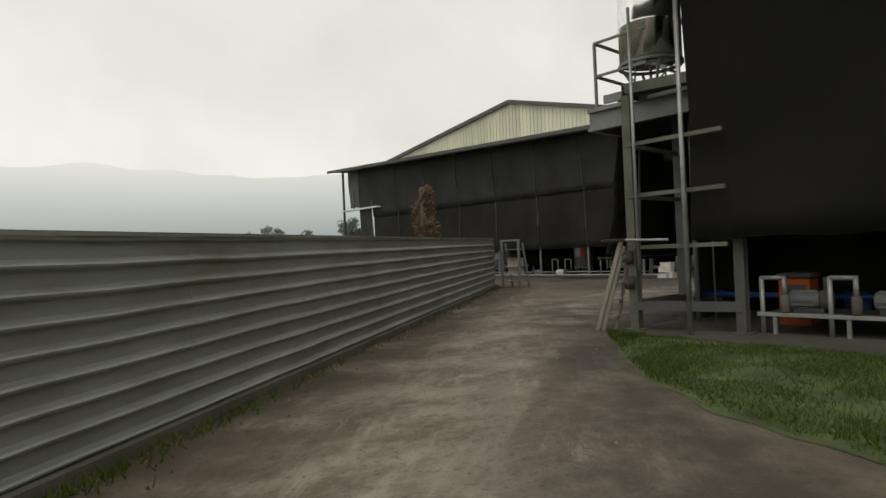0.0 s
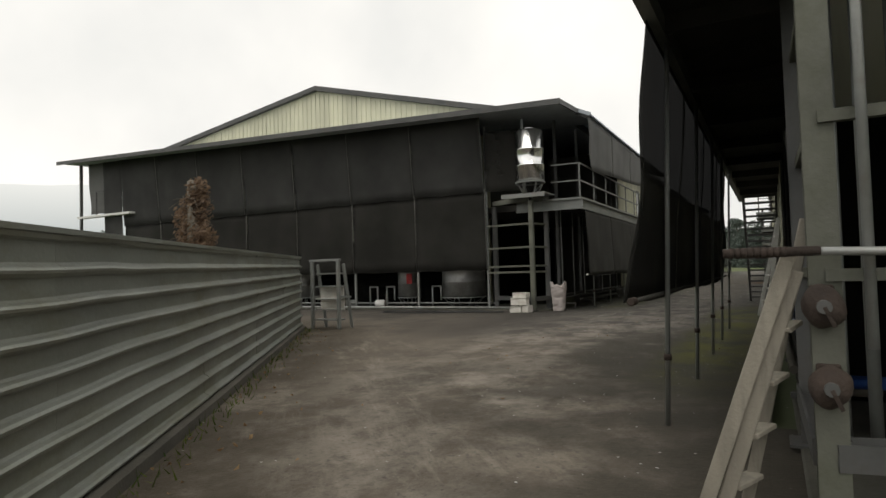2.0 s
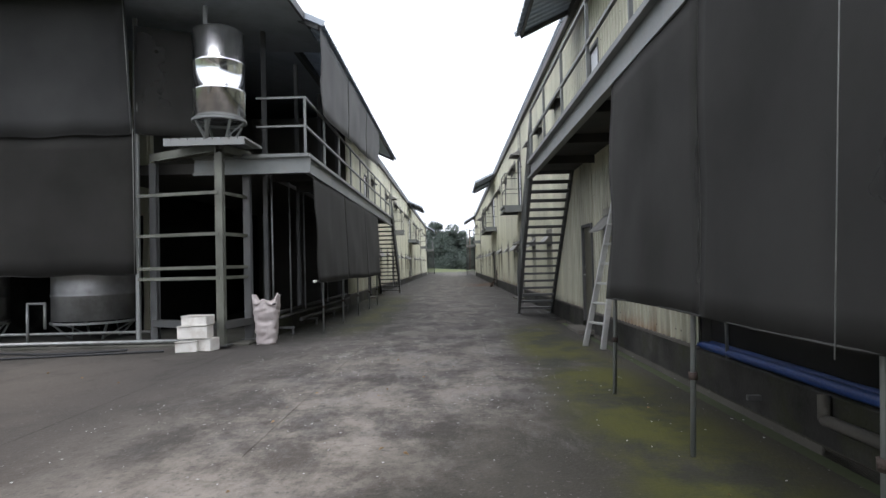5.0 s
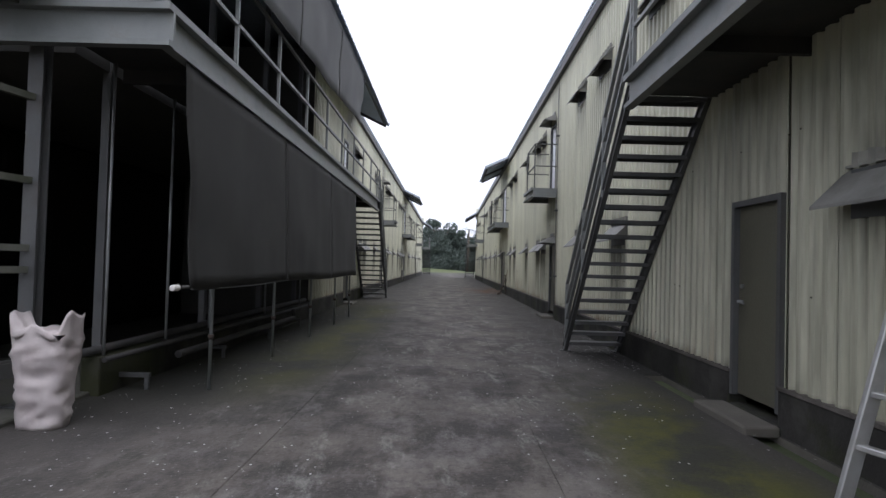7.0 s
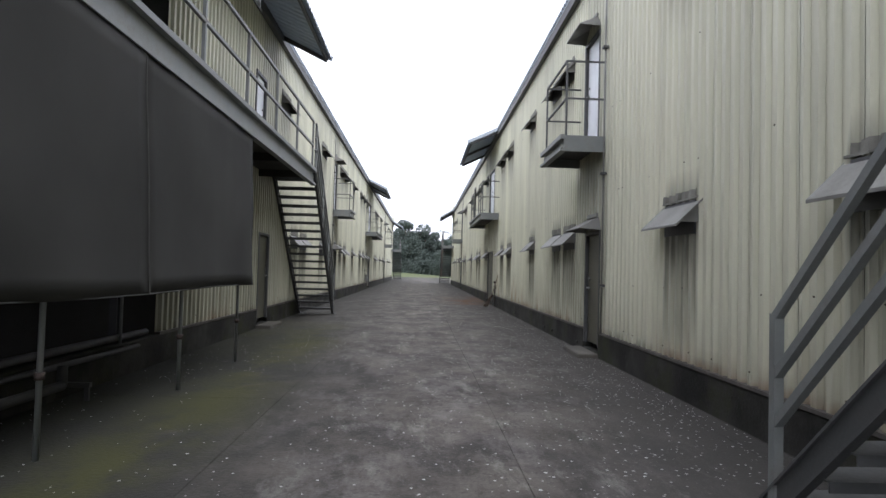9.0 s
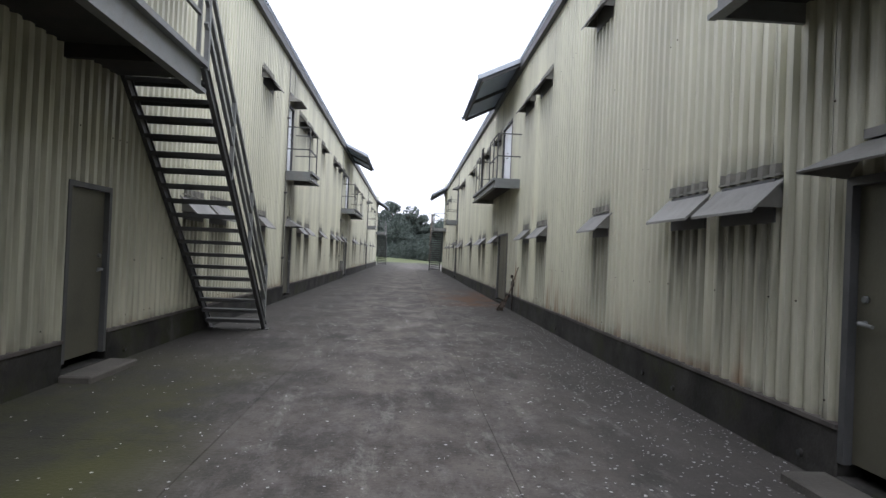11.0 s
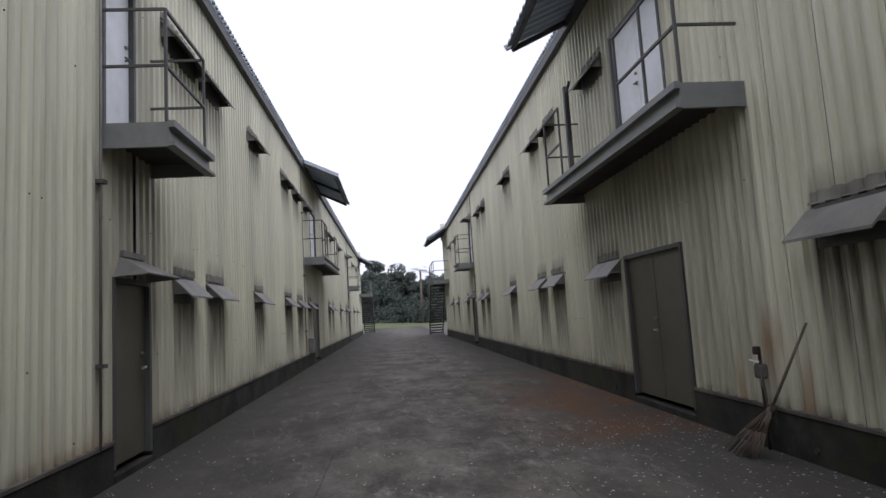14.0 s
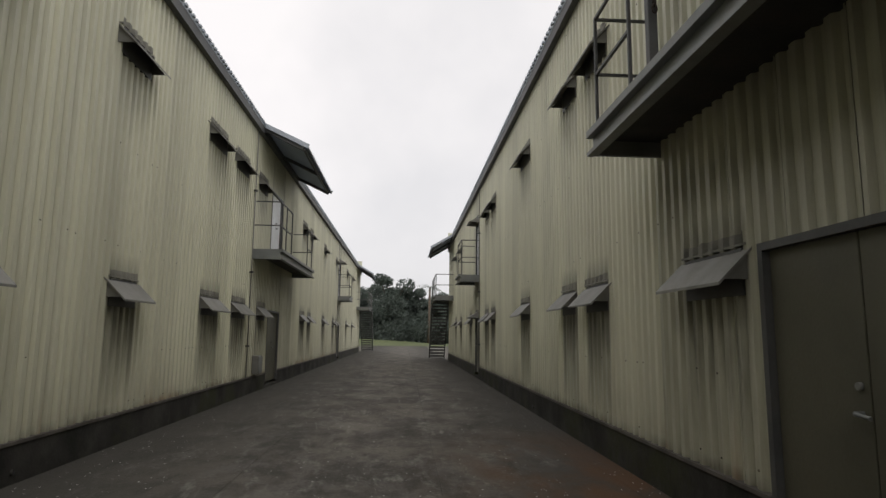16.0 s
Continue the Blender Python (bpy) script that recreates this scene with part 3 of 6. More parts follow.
def hood(b, y0, y1, z):
    """A sloping steel hood over a vent, with side cheeks and a flashing above."""
    label = "grey folded steel hood over a wall vent"
    t = thing("vent_hood", label, "vent hood", (X(b, -0.004), (y0 + y1) / 2, z), group="hoods along the sheds")
    o = Vector(t.location)
    out, drop = 0.10 + 0.13, 0.23
    bm = B()
    vs = [bm.verts.new((X(b, u), y, zz)) for y in (y0 - 0.03, y1 + 0.03) for u, zz in ((0.0, z), (-out, z - drop), (-out, z - drop - 0.02), (0.0, z - 0.02))]
    for f in ((0, 1, 2, 3), (7, 6, 5, 4), (0, 4, 5, 1), (1, 5, 6, 2), (2, 6, 7, 3), (3, 7, 4, 0)):
        bm.faces.new([vs[i] for i in f])
    bm.transform(Matrix.Translation(-o))
    part("hood_plate", bm, AWNING, t)
    for y in (y0 + 0.0, y1 - 0.012):
        bm = B()
        vs = [bm.verts.new((X(b, u), yy, zz)) for yy in (y, y + 0.012) for u, zz in ((0.0, z - 0.022), (-out + 0.05, z - drop + 0.02), (0.0, z - drop + 0.02))]
        bm.faces.new(vs[:3])
        bm.faces.new(vs[3:][::-1])
        for i in range(3):
            bm.faces.new((vs[i], vs[(i + 1) % 3], vs[3 + (i + 1) % 3], vs[3 + i]))
        bm.transform(Matrix.Translation(-o))
        part("hood_cheek", bm, AWNING, t)
    bm = B()
    # closure strip pressed over the ribs, with a folded lip
    k, line = math.floor(y0 / RIB), []
    while k * RIB < y1:
        line += [((k + f) * RIB, d) for f, d in ((0.0, 0.0), (0.32, 0.0), (0.46, 1.0), (0.88, 1.0)) if y0 < (k + f) * RIB < y1]
        k += 1
    low = [bm.verts.new((X(b, -0.012 - RIB_DEEP * d), y, z - 0.01)) for y, d in line]
    top = [bm.verts.new((X(b, -0.009 - RIB_DEEP * d), y, z + 0.075 + 0.012 * noise.noise(Vector((y * 23, z, 0))))) for y, d in line]
    for i in range(len(line) - 1):
        bm.faces.new((low[i], low[i + 1], top[i + 1], top[i]))
    ubox(bm, b, -0.042, -0.004, y0, y1, z - 0.006, z + 0.010)
    bm.transform(Matrix.Translation(-o))
    part("flashing", bm, SEALANT, t)
    # louvred vent below the hood
    bm = B()
    ubox(bm, b, -0.040, -0.002, y0 + 0.05, y1 - 0.05, z - 0.30, z - 0.02)
    bm.transform(Matrix.Translation(-o))
    part("vent_frame", bm, DARK_STEEL, t)
    return t


def railing(name, b, u, ya, yb, z, height, posts, ends=(), mat=None, label="grey steel pipe railing", wide=0.032):
    """Posts with a top and a middle rail along the outer edge, and returns to the wall."""
    t = thing(name, label, "railing", (X(b, u), (ya + yb) / 2, z))
    o = Vector(t.location)
    inv = Matrix.Translation(-o)
    mat = mat or GREY_STEEL
    for i in range(posts):
        y = ya + (yb - ya) * i / (posts - 1)
        part("post", _moved(beam(B(), (X(b, u), y, z), (X(b, u), y, z + height), wide, wide), inv), mat, t)
    for h in (height, height * 0.5):
        part("rail", _moved(beam(B(), (X(b, u), ya, z + h), (X(b, u), yb, z + h), wide, wide), inv), mat, t)
    for y in ends:
        for h in (height, height * 0.5):
            part("return_rail", _moved(beam(B(), (X(b, u), y, z + h), (X(b, -0.03), y, z + h), wide * 0.9, wide * 0.9), inv), mat, t)
    return t


def _moved(bm, m):
    bm.transform(m)
    return bm


def balcony(b, ya, yb, out=0.56):
    t = thing("balcony", "small steel balcony with a channel edge on the shed wall", "balcony", (X(b, 0), (ya + yb) / 2, BEAM_LOW), group="balconies of the sheds")
    inv = Matrix.Translation(-Vector(t.location))
    bm = ubox(B(), b, -out + 0.02, 0.0, ya + 0.02, yb - 0.02, BEAM_LOW + 0.15, BEAM_TOP - 0.02)
    part("deck", _moved(bm, inv), BLACK_STEEL, t)
    for nm, (u0, u1, s, e) in (("edge_channel", (-out, -out + 0.03, ya, yb)), ("end_channel", (-out + 0.031, 0, ya + 0.002, ya + 0.032)), ("end_channel", (-out + 0.031, 0, yb - 0.032, yb - 0.002))):
        bm = B()
        ubox(bm, b, u0, u1, s, e, BEAM_LOW + 0.03, BEAM_TOP)
        if nm == "edge_channel":
            ubox(bm, b, -out - 0.05, -out, s - 0.02, e + 0.02, BEAM_TOP - 0.05, BEAM_TOP + 0.005)
            ubox(bm, b, -out - 0.05, -out, s - 0.02, e + 0.02, BEAM_LOW + 0.03, BEAM_LOW + 0.06)
        part(nm, _moved(bm, inv), GREY_STEEL, t)
    return t


def canopy(b, ya, yb, out=0.98, low=4.88, name="canopy"):
    """A strip of roof that reaches out over a balcony."""
    t = thing(name, "blue-grey corrugated steel canopy roof over a balcony", "canopy", (X(b, 0), (ya + yb) / 2, low), group="canopies of the sheds")
    inv = Matrix.Translation(-Vector(t.location))
    y = ya
    hi = EAVE + 0.06
    while y < yb - 0.05:
        e = min(y + 0.95, yb)
        bm = B()
        skin, k = [], y
        while k < e + 0.001:
            for d, up in ((0.0, 0.0), (0.06, 0.0), (0.085, 0.03), (0.135, 0.03), (0.16, 0.0)):
                if k + d <= e + 0.001:
                    skin.append((k + d, up))
            k += 0.19
        loops = [[bm.verts.new((X(b, u), yy, zz + up + dz)) for yy, up in skin] for u, zz, dz in ((0.05, hi, 0.02), (-out - 0.02, low, 0.02), (-out - 0.02, low, 0.0), (0.05, hi, 0.0))]
        for r0, r1 in zip(loops, loops[1:] + loops[:1]):
            for i in range(len(skin) - 1):
                bm.faces.new((r0[i], r0[i + 1], r1[i + 1], r1[i]))
        for i in (0, len(skin) - 1):
            bm.faces.new([lp[i] for lp in loops])
        part("roof_sheet", _moved(bm, inv), CANOPY, t)
        y = e
    for yy in (ya + 0.05, (ya + yb) / 2, yb - 0.05):
        part("bracket", _moved(beam(B(), (X(b, -0.01), yy, hi - 0.06), (X(b, -out + 0.06), yy, low - 0.03), 0.05, 0.07), inv), DARK_STEEL, t)
    part("purlin", _moved(beam(B(), (X(b, -out + 0.08), ya, low - 0.0), (X(b, -out + 0.08), yb, low - 0.0), 0.04, 0.06), inv), DARK_STEEL, t)
    for yy in (ya - 0.012, yb + 0.012):
        part("end_trim", _moved(beam(B(), (X(b, 0.0), yy, hi + 0.02), (X(b, -out - 0.03), yy, low + 0.02), 0.02, 0.09), inv), ROOF, t)
    return t


def stair(b, y_top, y_foot, u0=-0.06, u1=-0.80, steps=19, away=1, top=BEAM_TOP, thick=0.042):
    """A straight open steel stair with two stringers, folded plate treads, three sloping rails and their posts."""
    t = thing("steel_stair", "dark grey open steel stair from the lane to the upper walkway", "stair", (X(b, (u0 + u1) / 2), y_foot, 0), group="outside stairs")
    inv = Matrix.Translation(-Vector(t.location))
    p, q = Vector((0, y_top, top - 0.03)), Vector((0, y_foot, 0.03))
    for u in (u0, u1):
        a, c = Vector((X(b, u), p.y, p.z)), Vector((X(b, u), q.y, q.z))
        bm = B()
        hbeam(bm, a, c, 0.046, 0.115, 0.012, (1, 0, 0))
        beam(bm, c, (c.x, c.y + 0.01 * away, 0.0), 0.046, 0.09)
        part("stringer", _moved(bm, inv), DARK_STEEL, t)
        part("base_plate", _moved(box(B(), c.x - 0.07, c.x + 0.07, c.y - 0.07, c.y + 0.07, 0.0, 0.012), inv), DARK_STEEL, t)
    x0, x1 = sorted((X(b, u0), X(b, u1)))
    for i in range(1, steps):
        f = i / steps
        y, z = p.y + (q.y - p.y) * f, top * (1 - f)
        bm = box(B(), x0 + 0.012, x1 - 0.012, y - 0.095, y + 0.095, z - 0.006, z)
        for s in (-1, 1):
            box(bm, x0 + 0.012, x1 - 0.012, *sorted((y + s * 0.089, y + s * 0.095)), z - thick, z - 0.006)
        part("tread", _moved(bm, inv), DARK_STEEL, t)
    foot, head = Vector((X(b, u1), q.y - 0.06 * away, 0.06)), Vector((X(b, u1), p.y, top))
    for h in (0.83, 0.575, 0.365):
        part("handrail", _moved(beam(B(), head + Vector((0, 0, h)), foot + Vector((0, 0, h)), 0.036, 0.036), inv), GREY_STEEL, t)
    for f in (0.02, 0.35, 0.67, 1.0):
        s = head.lerp(foot, f)
        part("post", _moved(beam(B(), s, s + Vector((0, 0, 0.845)), 0.042, 0.042), inv), GREY_STEEL, t)
    return t


def net_sheet(name, label, corners, nu, nv, sag=0.05, seed=1, mat=None, strips=1, cords=(), group=""):
    """A hanging shade cloth with folds; corners: top start, top end, bottom end, bottom start. Sewn from strips, with a rolled hem."""
    a, b2, c, d = [Vector(p) for p in corners]
    nrm = (b2 - a).cross(d - a).normalized()
    t = thing(name, label, "shade net", tuple(a.lerp(b2, 0.5)), group)
    o = Vector(t.location)

    def at(s, r):
        p = a.lerp(b2, s).lerp(d.lerp(c, s), r)
        w = noise.noise(Vector((s * 9 + seed * 7.3, r * 2.2, seed))) * sag + noise.noise(Vector((s * 31, r * 1.1, seed * 3.1))) * sag * 0.35
        edge = 0.4 * sag * (step(0.06, 0.0, s) + step(0.94, 1.0, s)) * math.sin(r * 9 + seed)
        p = p + nrm * (w + edge) * min(1, 0.25 + r * 1.4)
        p.z -= math.sin(s * math.pi * 4) * 0.012 * r
        return p - o
    for k in range(strips):
        bm = B()
        n = max(nu // strips, 6)
        grid = [[bm.verts.new(at((k + i / n) / strips, j / nv)) for i in range(n + 1)] for j in range(nv + 1)]
        for j in range(nv):
            for i in range(n):
                bm.faces.new((grid[j][i], grid[j][i + 1], grid[j + 1][i + 1], grid[j + 1][i]))
        ob = part("cloth", bm, mat or NET, t, smooth=True)
        ob.modifiers.new("thickness", "SOLIDIFY").thickness = 0.005
        if k:
            bm = B()
            run = [at(k / strips, j / 6) for j in range(7)]
            for p, q in zip(run, run[1:]):
                beam(bm, p - nrm * 0.004, q - nrm * 0.004, 0.009, 0.010, nrm)
            part("seam", bm, THREAD, t)
    bm = B()
    run = [at(i / 12, 1.0) for i in range(13)]
    hoop_run(bm, run, 0.006)
    part("hem", bm, mat or NET, t)
    for x in cords:
        side = -0.06 * (1 if nrm.y > 0 else -1)
        part("cord", tube(B(), at(x, 0) + Vector((0, -0.05, 0.02)), at(x, 1.0) + Vector((0, -0.05, 0)), 0.005, 5), CORD, t, "pale hanging cord")
    return t


for b in "RL":
    build_wall(b)
    build_roof(b)
    for i, (s, e, lo, hi) in enumerate(DOORS[b]):
        door_leaf(b, s, e, lo, hi, DOOR, "door_%s_%d" % (SIDE[b], i + 1), "closed grey-brown steel door in the cream shed wall", e - s > 1.0)
    for i, (s, e, lo, hi) in enumerate(HIGH_DOORS[b]):
        door_leaf(b, s, e, lo, hi, WHITE, "door_upper_%s_%d" % (SIDE[b], i + 1), "closed white upper door behind a steel balcony", e - s > 1.0)
    for s, e in HOODS[b]:
        hood(b, s, e, 1.72)
    for s, e in HIGH_HOODS[b]:
        hood(b, s, e, 4.34)

for b, ya, yb in (("R", 24.8, 26.05), ("R", 35.18, 39.2), ("R", 50.9, 52.1), ("L", 35.7, 36.75), ("L", 46.5, 50.6), ("L", 61.4, 62.6)):
    balcony(b, ya, yb)
    long = yb - ya > 2
    if long:
        railing("balcony_railing", b, -0.53, ya + 0.03, ya + 1.25, BEAM_TOP, 0.95, 3, (ya + 0.03,), DARK_STEEL, "thin dark steel balcony railing", 0.023)
        railing("balcony_railing", b, -0.53, yb - 0.75, yb - 0.03, BEAM_TOP, 0.95, 2, (yb - 0.03,), DARK_STEEL, "thin dark steel balcony railing", 0.023)
        canopy(b, ya + 0.05, yb - 0.05)
    else:
        railing("balcony_railing", b, -0.53, ya + 0.03, yb - 0.03, BEAM_TOP, 0.95, 2, (ya + 0.03, yb - 0.03), DARK_STEEL, "thin dark steel balcony railing", 0.023)

# upper walkways at the netted fronts, with stairs
for b in "RL":
    ya, yb = FRONT[b] + (0.25 if b == "R" else 0.55), WALK_END[b]
    w = thing("walkway", "grey steel upper walkway along the shed front", "walkway", (X(b, 0), (ya + yb) / 2, WALK_LOW))
    inv = Matrix.Translation(-Vector(w.location))
    part("deck", _moved(ubox(B(), b, WALK_U + 0.03, 0.0, ya + 0.03, yb, WALK_LOW + 0.13, WALK_TOP - 0.02), inv), BLACK_STEEL, w)
    bm = B()
    lip = ((0.03, WALK_LOW), (-0.05, WALK_LOW), (-0.05, WALK_LOW + 0.04), (0.0, WALK_LOW + 0.04), (0.0, WALK_TOP - 0.05), (-0.06, WALK_TOP - 0.05), (-0.06, WALK_TOP), (0.03, WALK_TOP))
    extruded(bm, [(X(b, WALK_U + u), ya, z) for u, z in lip], [(X(b, WALK_U + u), yb, z) for u, z in lip])
    part("edge_beam", _moved(bm, inv), GREY_STEEL, w, "pale grey weathered edge channel")
    bm = B()
    extruded(bm, [(X(b, WALK_U - 0.06), ya - 0.032 + u, z) for u, z in lip], [(X(b, 0.9), ya - 0.032 + u, z) for u, z in lip])
    part("front_beam", _moved(bm, inv), GREY_STEEL, w)
    k = ya + 0.9
    while k < yb:
        part("joist", _moved(ubox(B(), b, WALK_U + 0.03, 0.0, k, k + 0.05, WALK_LOW + 0.02, WALK_LOW + 0.13), inv), BLACK_STEEL, w)
        k += 1.5
    railing("walkway_railing", b, WALK_U + 0.02, ya + 0.02, yb - 0.05, WALK_TOP, 0.86, 10, (ya + 0.02,), None, "grey steel pipe railing on the walkway edge")
    canopy(b, FRONT[b] + 0.95, WALK_END[b] + (-0.15 if b == "R" else 0.3), 0.97, 4.89, "canopy")
    stair(b, yb, yb + (2.78 if b == "R" else 2.84), -0.06, -0.75 if b == "R" else -0.80, top=WALK_TOP)


# ---- ground ----
def ground_material():
    """Old concrete: brown and worn pale where wheels go, dark and damp elsewhere, mossy and darker along the walls,
    with a rust stain.
    """
    m = material("worn_concrete_yard", (0.135, 0.112, 0.086), 0.93, 0, 0.7, 0.25, 0.7, 42)
    m.node_tree.nodes["Principled BSDF"].inputs["Specular IOR Level"].default_value = 0.3
    n, l = m.node_tree.nodes, m.node_tree.links
    b = n["Principled BSDF"]
    geo = n.new("ShaderNodeNewGeometry")
    sep = n.new("ShaderNodeSeparateXYZ")
    l.new(geo.outputs["Position"], sep.inputs[0])

    def math_node(op, a, c, clamp=False):
        k = n.new("ShaderNodeMath")
        k.operation, k.use_clamp = op, clamp
        for i, v in enumerate((a, c)):
            if isinstance(v, (int, float)):
                k.inputs[i].default_value = v
            elif v is not None:
                l.new(v, k.inputs[i])
        return k.outputs[0]

    def ramp(v, low, high, to0=0.0, to1=1.0):
        k = n.new("ShaderNodeMapRange")
        k.interpolation_type = "SMOOTHSTEP"
        k.inputs[1].default_value, k.inputs[2].default_value, k.inputs[3].default_value, k.inputs[4].default_value = low, high, to0, to1
        l.new(v, k.inputs[0])
        return k.outputs[0]

    def cloud(scale, stretch=(1, 1, 1), detail=8, rough=0.62, turn=0.0):
        spin, mp = n.new("ShaderNodeMapping"), n.new("ShaderNodeMapping")
        spin.inputs["Rotation"].default_value, mp.inputs["Scale"].default_value = (0, 0, radians(turn)), stretch
        l.new(geo.outputs["Position"], spin.inputs[0])
        l.new(spin.outputs[0], mp.inputs[0])
        ns = n.new("ShaderNodeTexNoise")
        ns.inputs["Scale"].default_value, ns.inputs["Detail"].default_value, ns.inputs["Roughness"].default_value = scale, detail, rough
        l.new(mp.outputs[0], ns.inputs["Vector"])
        return ns.outputs[0]

    def lay(colour, mask):
        mx = n.new("ShaderNodeMix")
        mx.data_type = "RGBA"
        mx.inputs[7].default_value = (*colour, 1)
        l.new(mask, mx.inputs[0])
        l.new(b.inputs["Base Color"].links[0].from_socket, mx.inputs[6])
        l.new(mx.outputs[2], b.inputs["Base Color"])
    x, y = sep.outputs[0], sep.outputs[1]
    times = lambda *v: v[0] if len(v) == 1 else math_node("MULTIPLY", v[0], times(*v[1:]), True)
    lane = ramp(y, 8.0, 17.0)
    # greyer along the lane
    lay((0.073, 0.066, 0.059), math_node("MULTIPLY", lane, 0.9))
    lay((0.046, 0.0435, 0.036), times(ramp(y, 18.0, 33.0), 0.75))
    # darker over the nearer lane and in a strip beside the right shed
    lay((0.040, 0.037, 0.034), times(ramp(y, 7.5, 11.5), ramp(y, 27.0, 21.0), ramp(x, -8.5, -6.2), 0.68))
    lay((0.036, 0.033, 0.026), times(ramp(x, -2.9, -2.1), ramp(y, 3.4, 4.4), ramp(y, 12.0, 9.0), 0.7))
    # damp dark blotches
    lay((0.050, 0.045, 0.038), times(ramp(cloud(0.55, (1, 0.8, 1)), 0.45, 0.62), ramp(cloud(2.3), 0.30, 0.6), ramp(y, 3.0, 14.0, 0.45, 0.85)))
    # wheel-worn pale concrete: along the drive, then along the lane
    d1 = math_node("ABSOLUTE", math_node("ADD", math_node("ADD", math_node("MULTIPLY", x, 0.74), math_node("MULTIPLY", y, 0.67)), 0.55), None)
    d2 = math_node("ABSOLUTE", math_node("ADD", x, 4.1), None)
    worn = math_node("MAXIMUM", times(ramp(d1, 1.9, 0.2), ramp(y, 9.0, 5.0)), times(ramp(d2, 2.6, 0.4), ramp(y, 1.0, 6.0), ramp(y, 17.0, 9.0, 0.35, 1.0)))
    lay((0.31, 0.275, 0.23), times(ramp(cloud(1.3, (1.2, 0.8, 1), 10, 0.74), 0.40, 0.62), worn, 0.85))
    lay((0.20, 0.183, 0.168), times(ramp(cloud(1.6, (1.3, 0.75, 1), 10, 0.76), 0.47, 0.68), ramp(y, 6.0, 14.0), ramp(d2, 2.5, 0.5), ramp(y, 22.0, 36.0, 0.75, 0.5)))
    lay((0.34, 0.32, 0.29), times(ramp(cloud(0.9, (1, 0.6, 1), 9, 0.75, -30), 0.60, 0.72), worn, 0.4))
    # tyre streaks along the drive and a turning arc into the lane
    lay((0.34, 0.30, 0.25), times(ramp(cloud(2.6, (0.3, 1.6, 1), 9, 0.78, 48), 0.48, 0.66), ramp(y, 12.0, 7.0), ramp(d1, 2.4, 0.6), 0.65))
    lay((0.060, 0.052, 0.042), times(ramp(cloud(3.4, (1, 1, 1), 9, 0.75), 0.54, 0.68), ramp(y, 16.0, 9.0), 0.6))
    far = math_node("SQRT", math_node("ADD", math_node("MULTIPLY", math_node("ADD", x, 0.4), math_node("ADD", x, 0.4)), math_node("MULTIPLY", math_node("ADD", y, -9.2), math_node("ADD", y, -9.2))), None)
    lay((0.045, 0.041, 0.030), times(ramp(math_node("ADD", far, math_node("MULTIPLY", cloud(1.2), 1.2)), 4.7, 3.8), ramp(y, 14.5, 12.0), ramp(cloud(1.5), 0.20, 0.45), 0.9))
    # scuffed light and dark streaks down the lane
    lay((0.029, 0.028, 0.022), times(ramp(cloud(1.9, (1.5, 0.5, 1), 10, 0.78, 8), 0.52, 0.64), ramp(y, 8.0, 15.0), 0.6))
    lay((0.28, 0.270, 0.240), times(ramp(cloud(2.4, (1.6, 0.55, 1), 10, 0.8, -7), 0.52, 0.68), ramp(y, 8.0, 15.0), ramp(d2, 2.6, 1.0), 0.65))
    # fine aggregate
    lay((0.05, 0.046, 0.042), times(ramp(cloud(22.0, (1, 1, 1), 3), 0.56, 0.70), 0.55))
    lay((0.30, 0.285, 0.26), times(ramp(cloud(34.0, (1, 1, 1), 3), 0.62, 0.72), 0.45))
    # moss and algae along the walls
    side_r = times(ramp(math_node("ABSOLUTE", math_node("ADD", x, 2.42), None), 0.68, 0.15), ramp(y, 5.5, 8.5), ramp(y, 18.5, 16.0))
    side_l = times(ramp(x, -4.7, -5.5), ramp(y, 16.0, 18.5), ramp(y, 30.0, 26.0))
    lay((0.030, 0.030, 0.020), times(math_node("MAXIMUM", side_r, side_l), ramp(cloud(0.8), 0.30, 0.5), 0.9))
    # darker bands along both edges of the lane
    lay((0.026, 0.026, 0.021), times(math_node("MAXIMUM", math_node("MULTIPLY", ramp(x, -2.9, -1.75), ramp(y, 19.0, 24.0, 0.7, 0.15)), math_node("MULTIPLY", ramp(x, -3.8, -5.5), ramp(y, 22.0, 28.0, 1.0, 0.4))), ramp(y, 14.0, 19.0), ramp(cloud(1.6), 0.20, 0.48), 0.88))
    # yellow-green moss patches
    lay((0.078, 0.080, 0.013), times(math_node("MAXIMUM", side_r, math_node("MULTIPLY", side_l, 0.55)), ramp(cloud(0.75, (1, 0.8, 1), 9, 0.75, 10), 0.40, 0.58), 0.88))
    # darkest strip along the left edge
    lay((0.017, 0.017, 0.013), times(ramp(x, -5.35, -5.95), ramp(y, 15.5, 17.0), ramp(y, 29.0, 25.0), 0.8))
    # dark damp ground beside the lawn and the fence
    edge = math_node("ADD", math_node("MULTIPLY", x, 0.78), math_node("MULTIPLY", y, 0.63))
    lay((0.036, 0.032, 0.023), times(ramp(edge, -0.9, 0.8), ramp(y, 9.0, 6.0), ramp(cloud(1.3), 0.30, 0.6), 0.8))
    fence_d = math_node("ADD", math_node("MULTIPLY", x, 0.819), math_node("MULTIPLY", y, 0.574))
    lay((0.052, 0.042, 0.028), times(ramp(fence_d, -0.5, -1.6), ramp(y, 13.0, 10.5), ramp(cloud(1.1), 0.25, 0.55), 0.85))
    # rust washed out from the double door
    lay((0.105, 0.052, 0.022), times(ramp(x, -3.7, -2.2), ramp(y, 35.6, 36.6), ramp(y, 43.0, 39.0), ramp(cloud(1.5, (1, 0.6, 1)), 0.36, 0.60), 0.85))
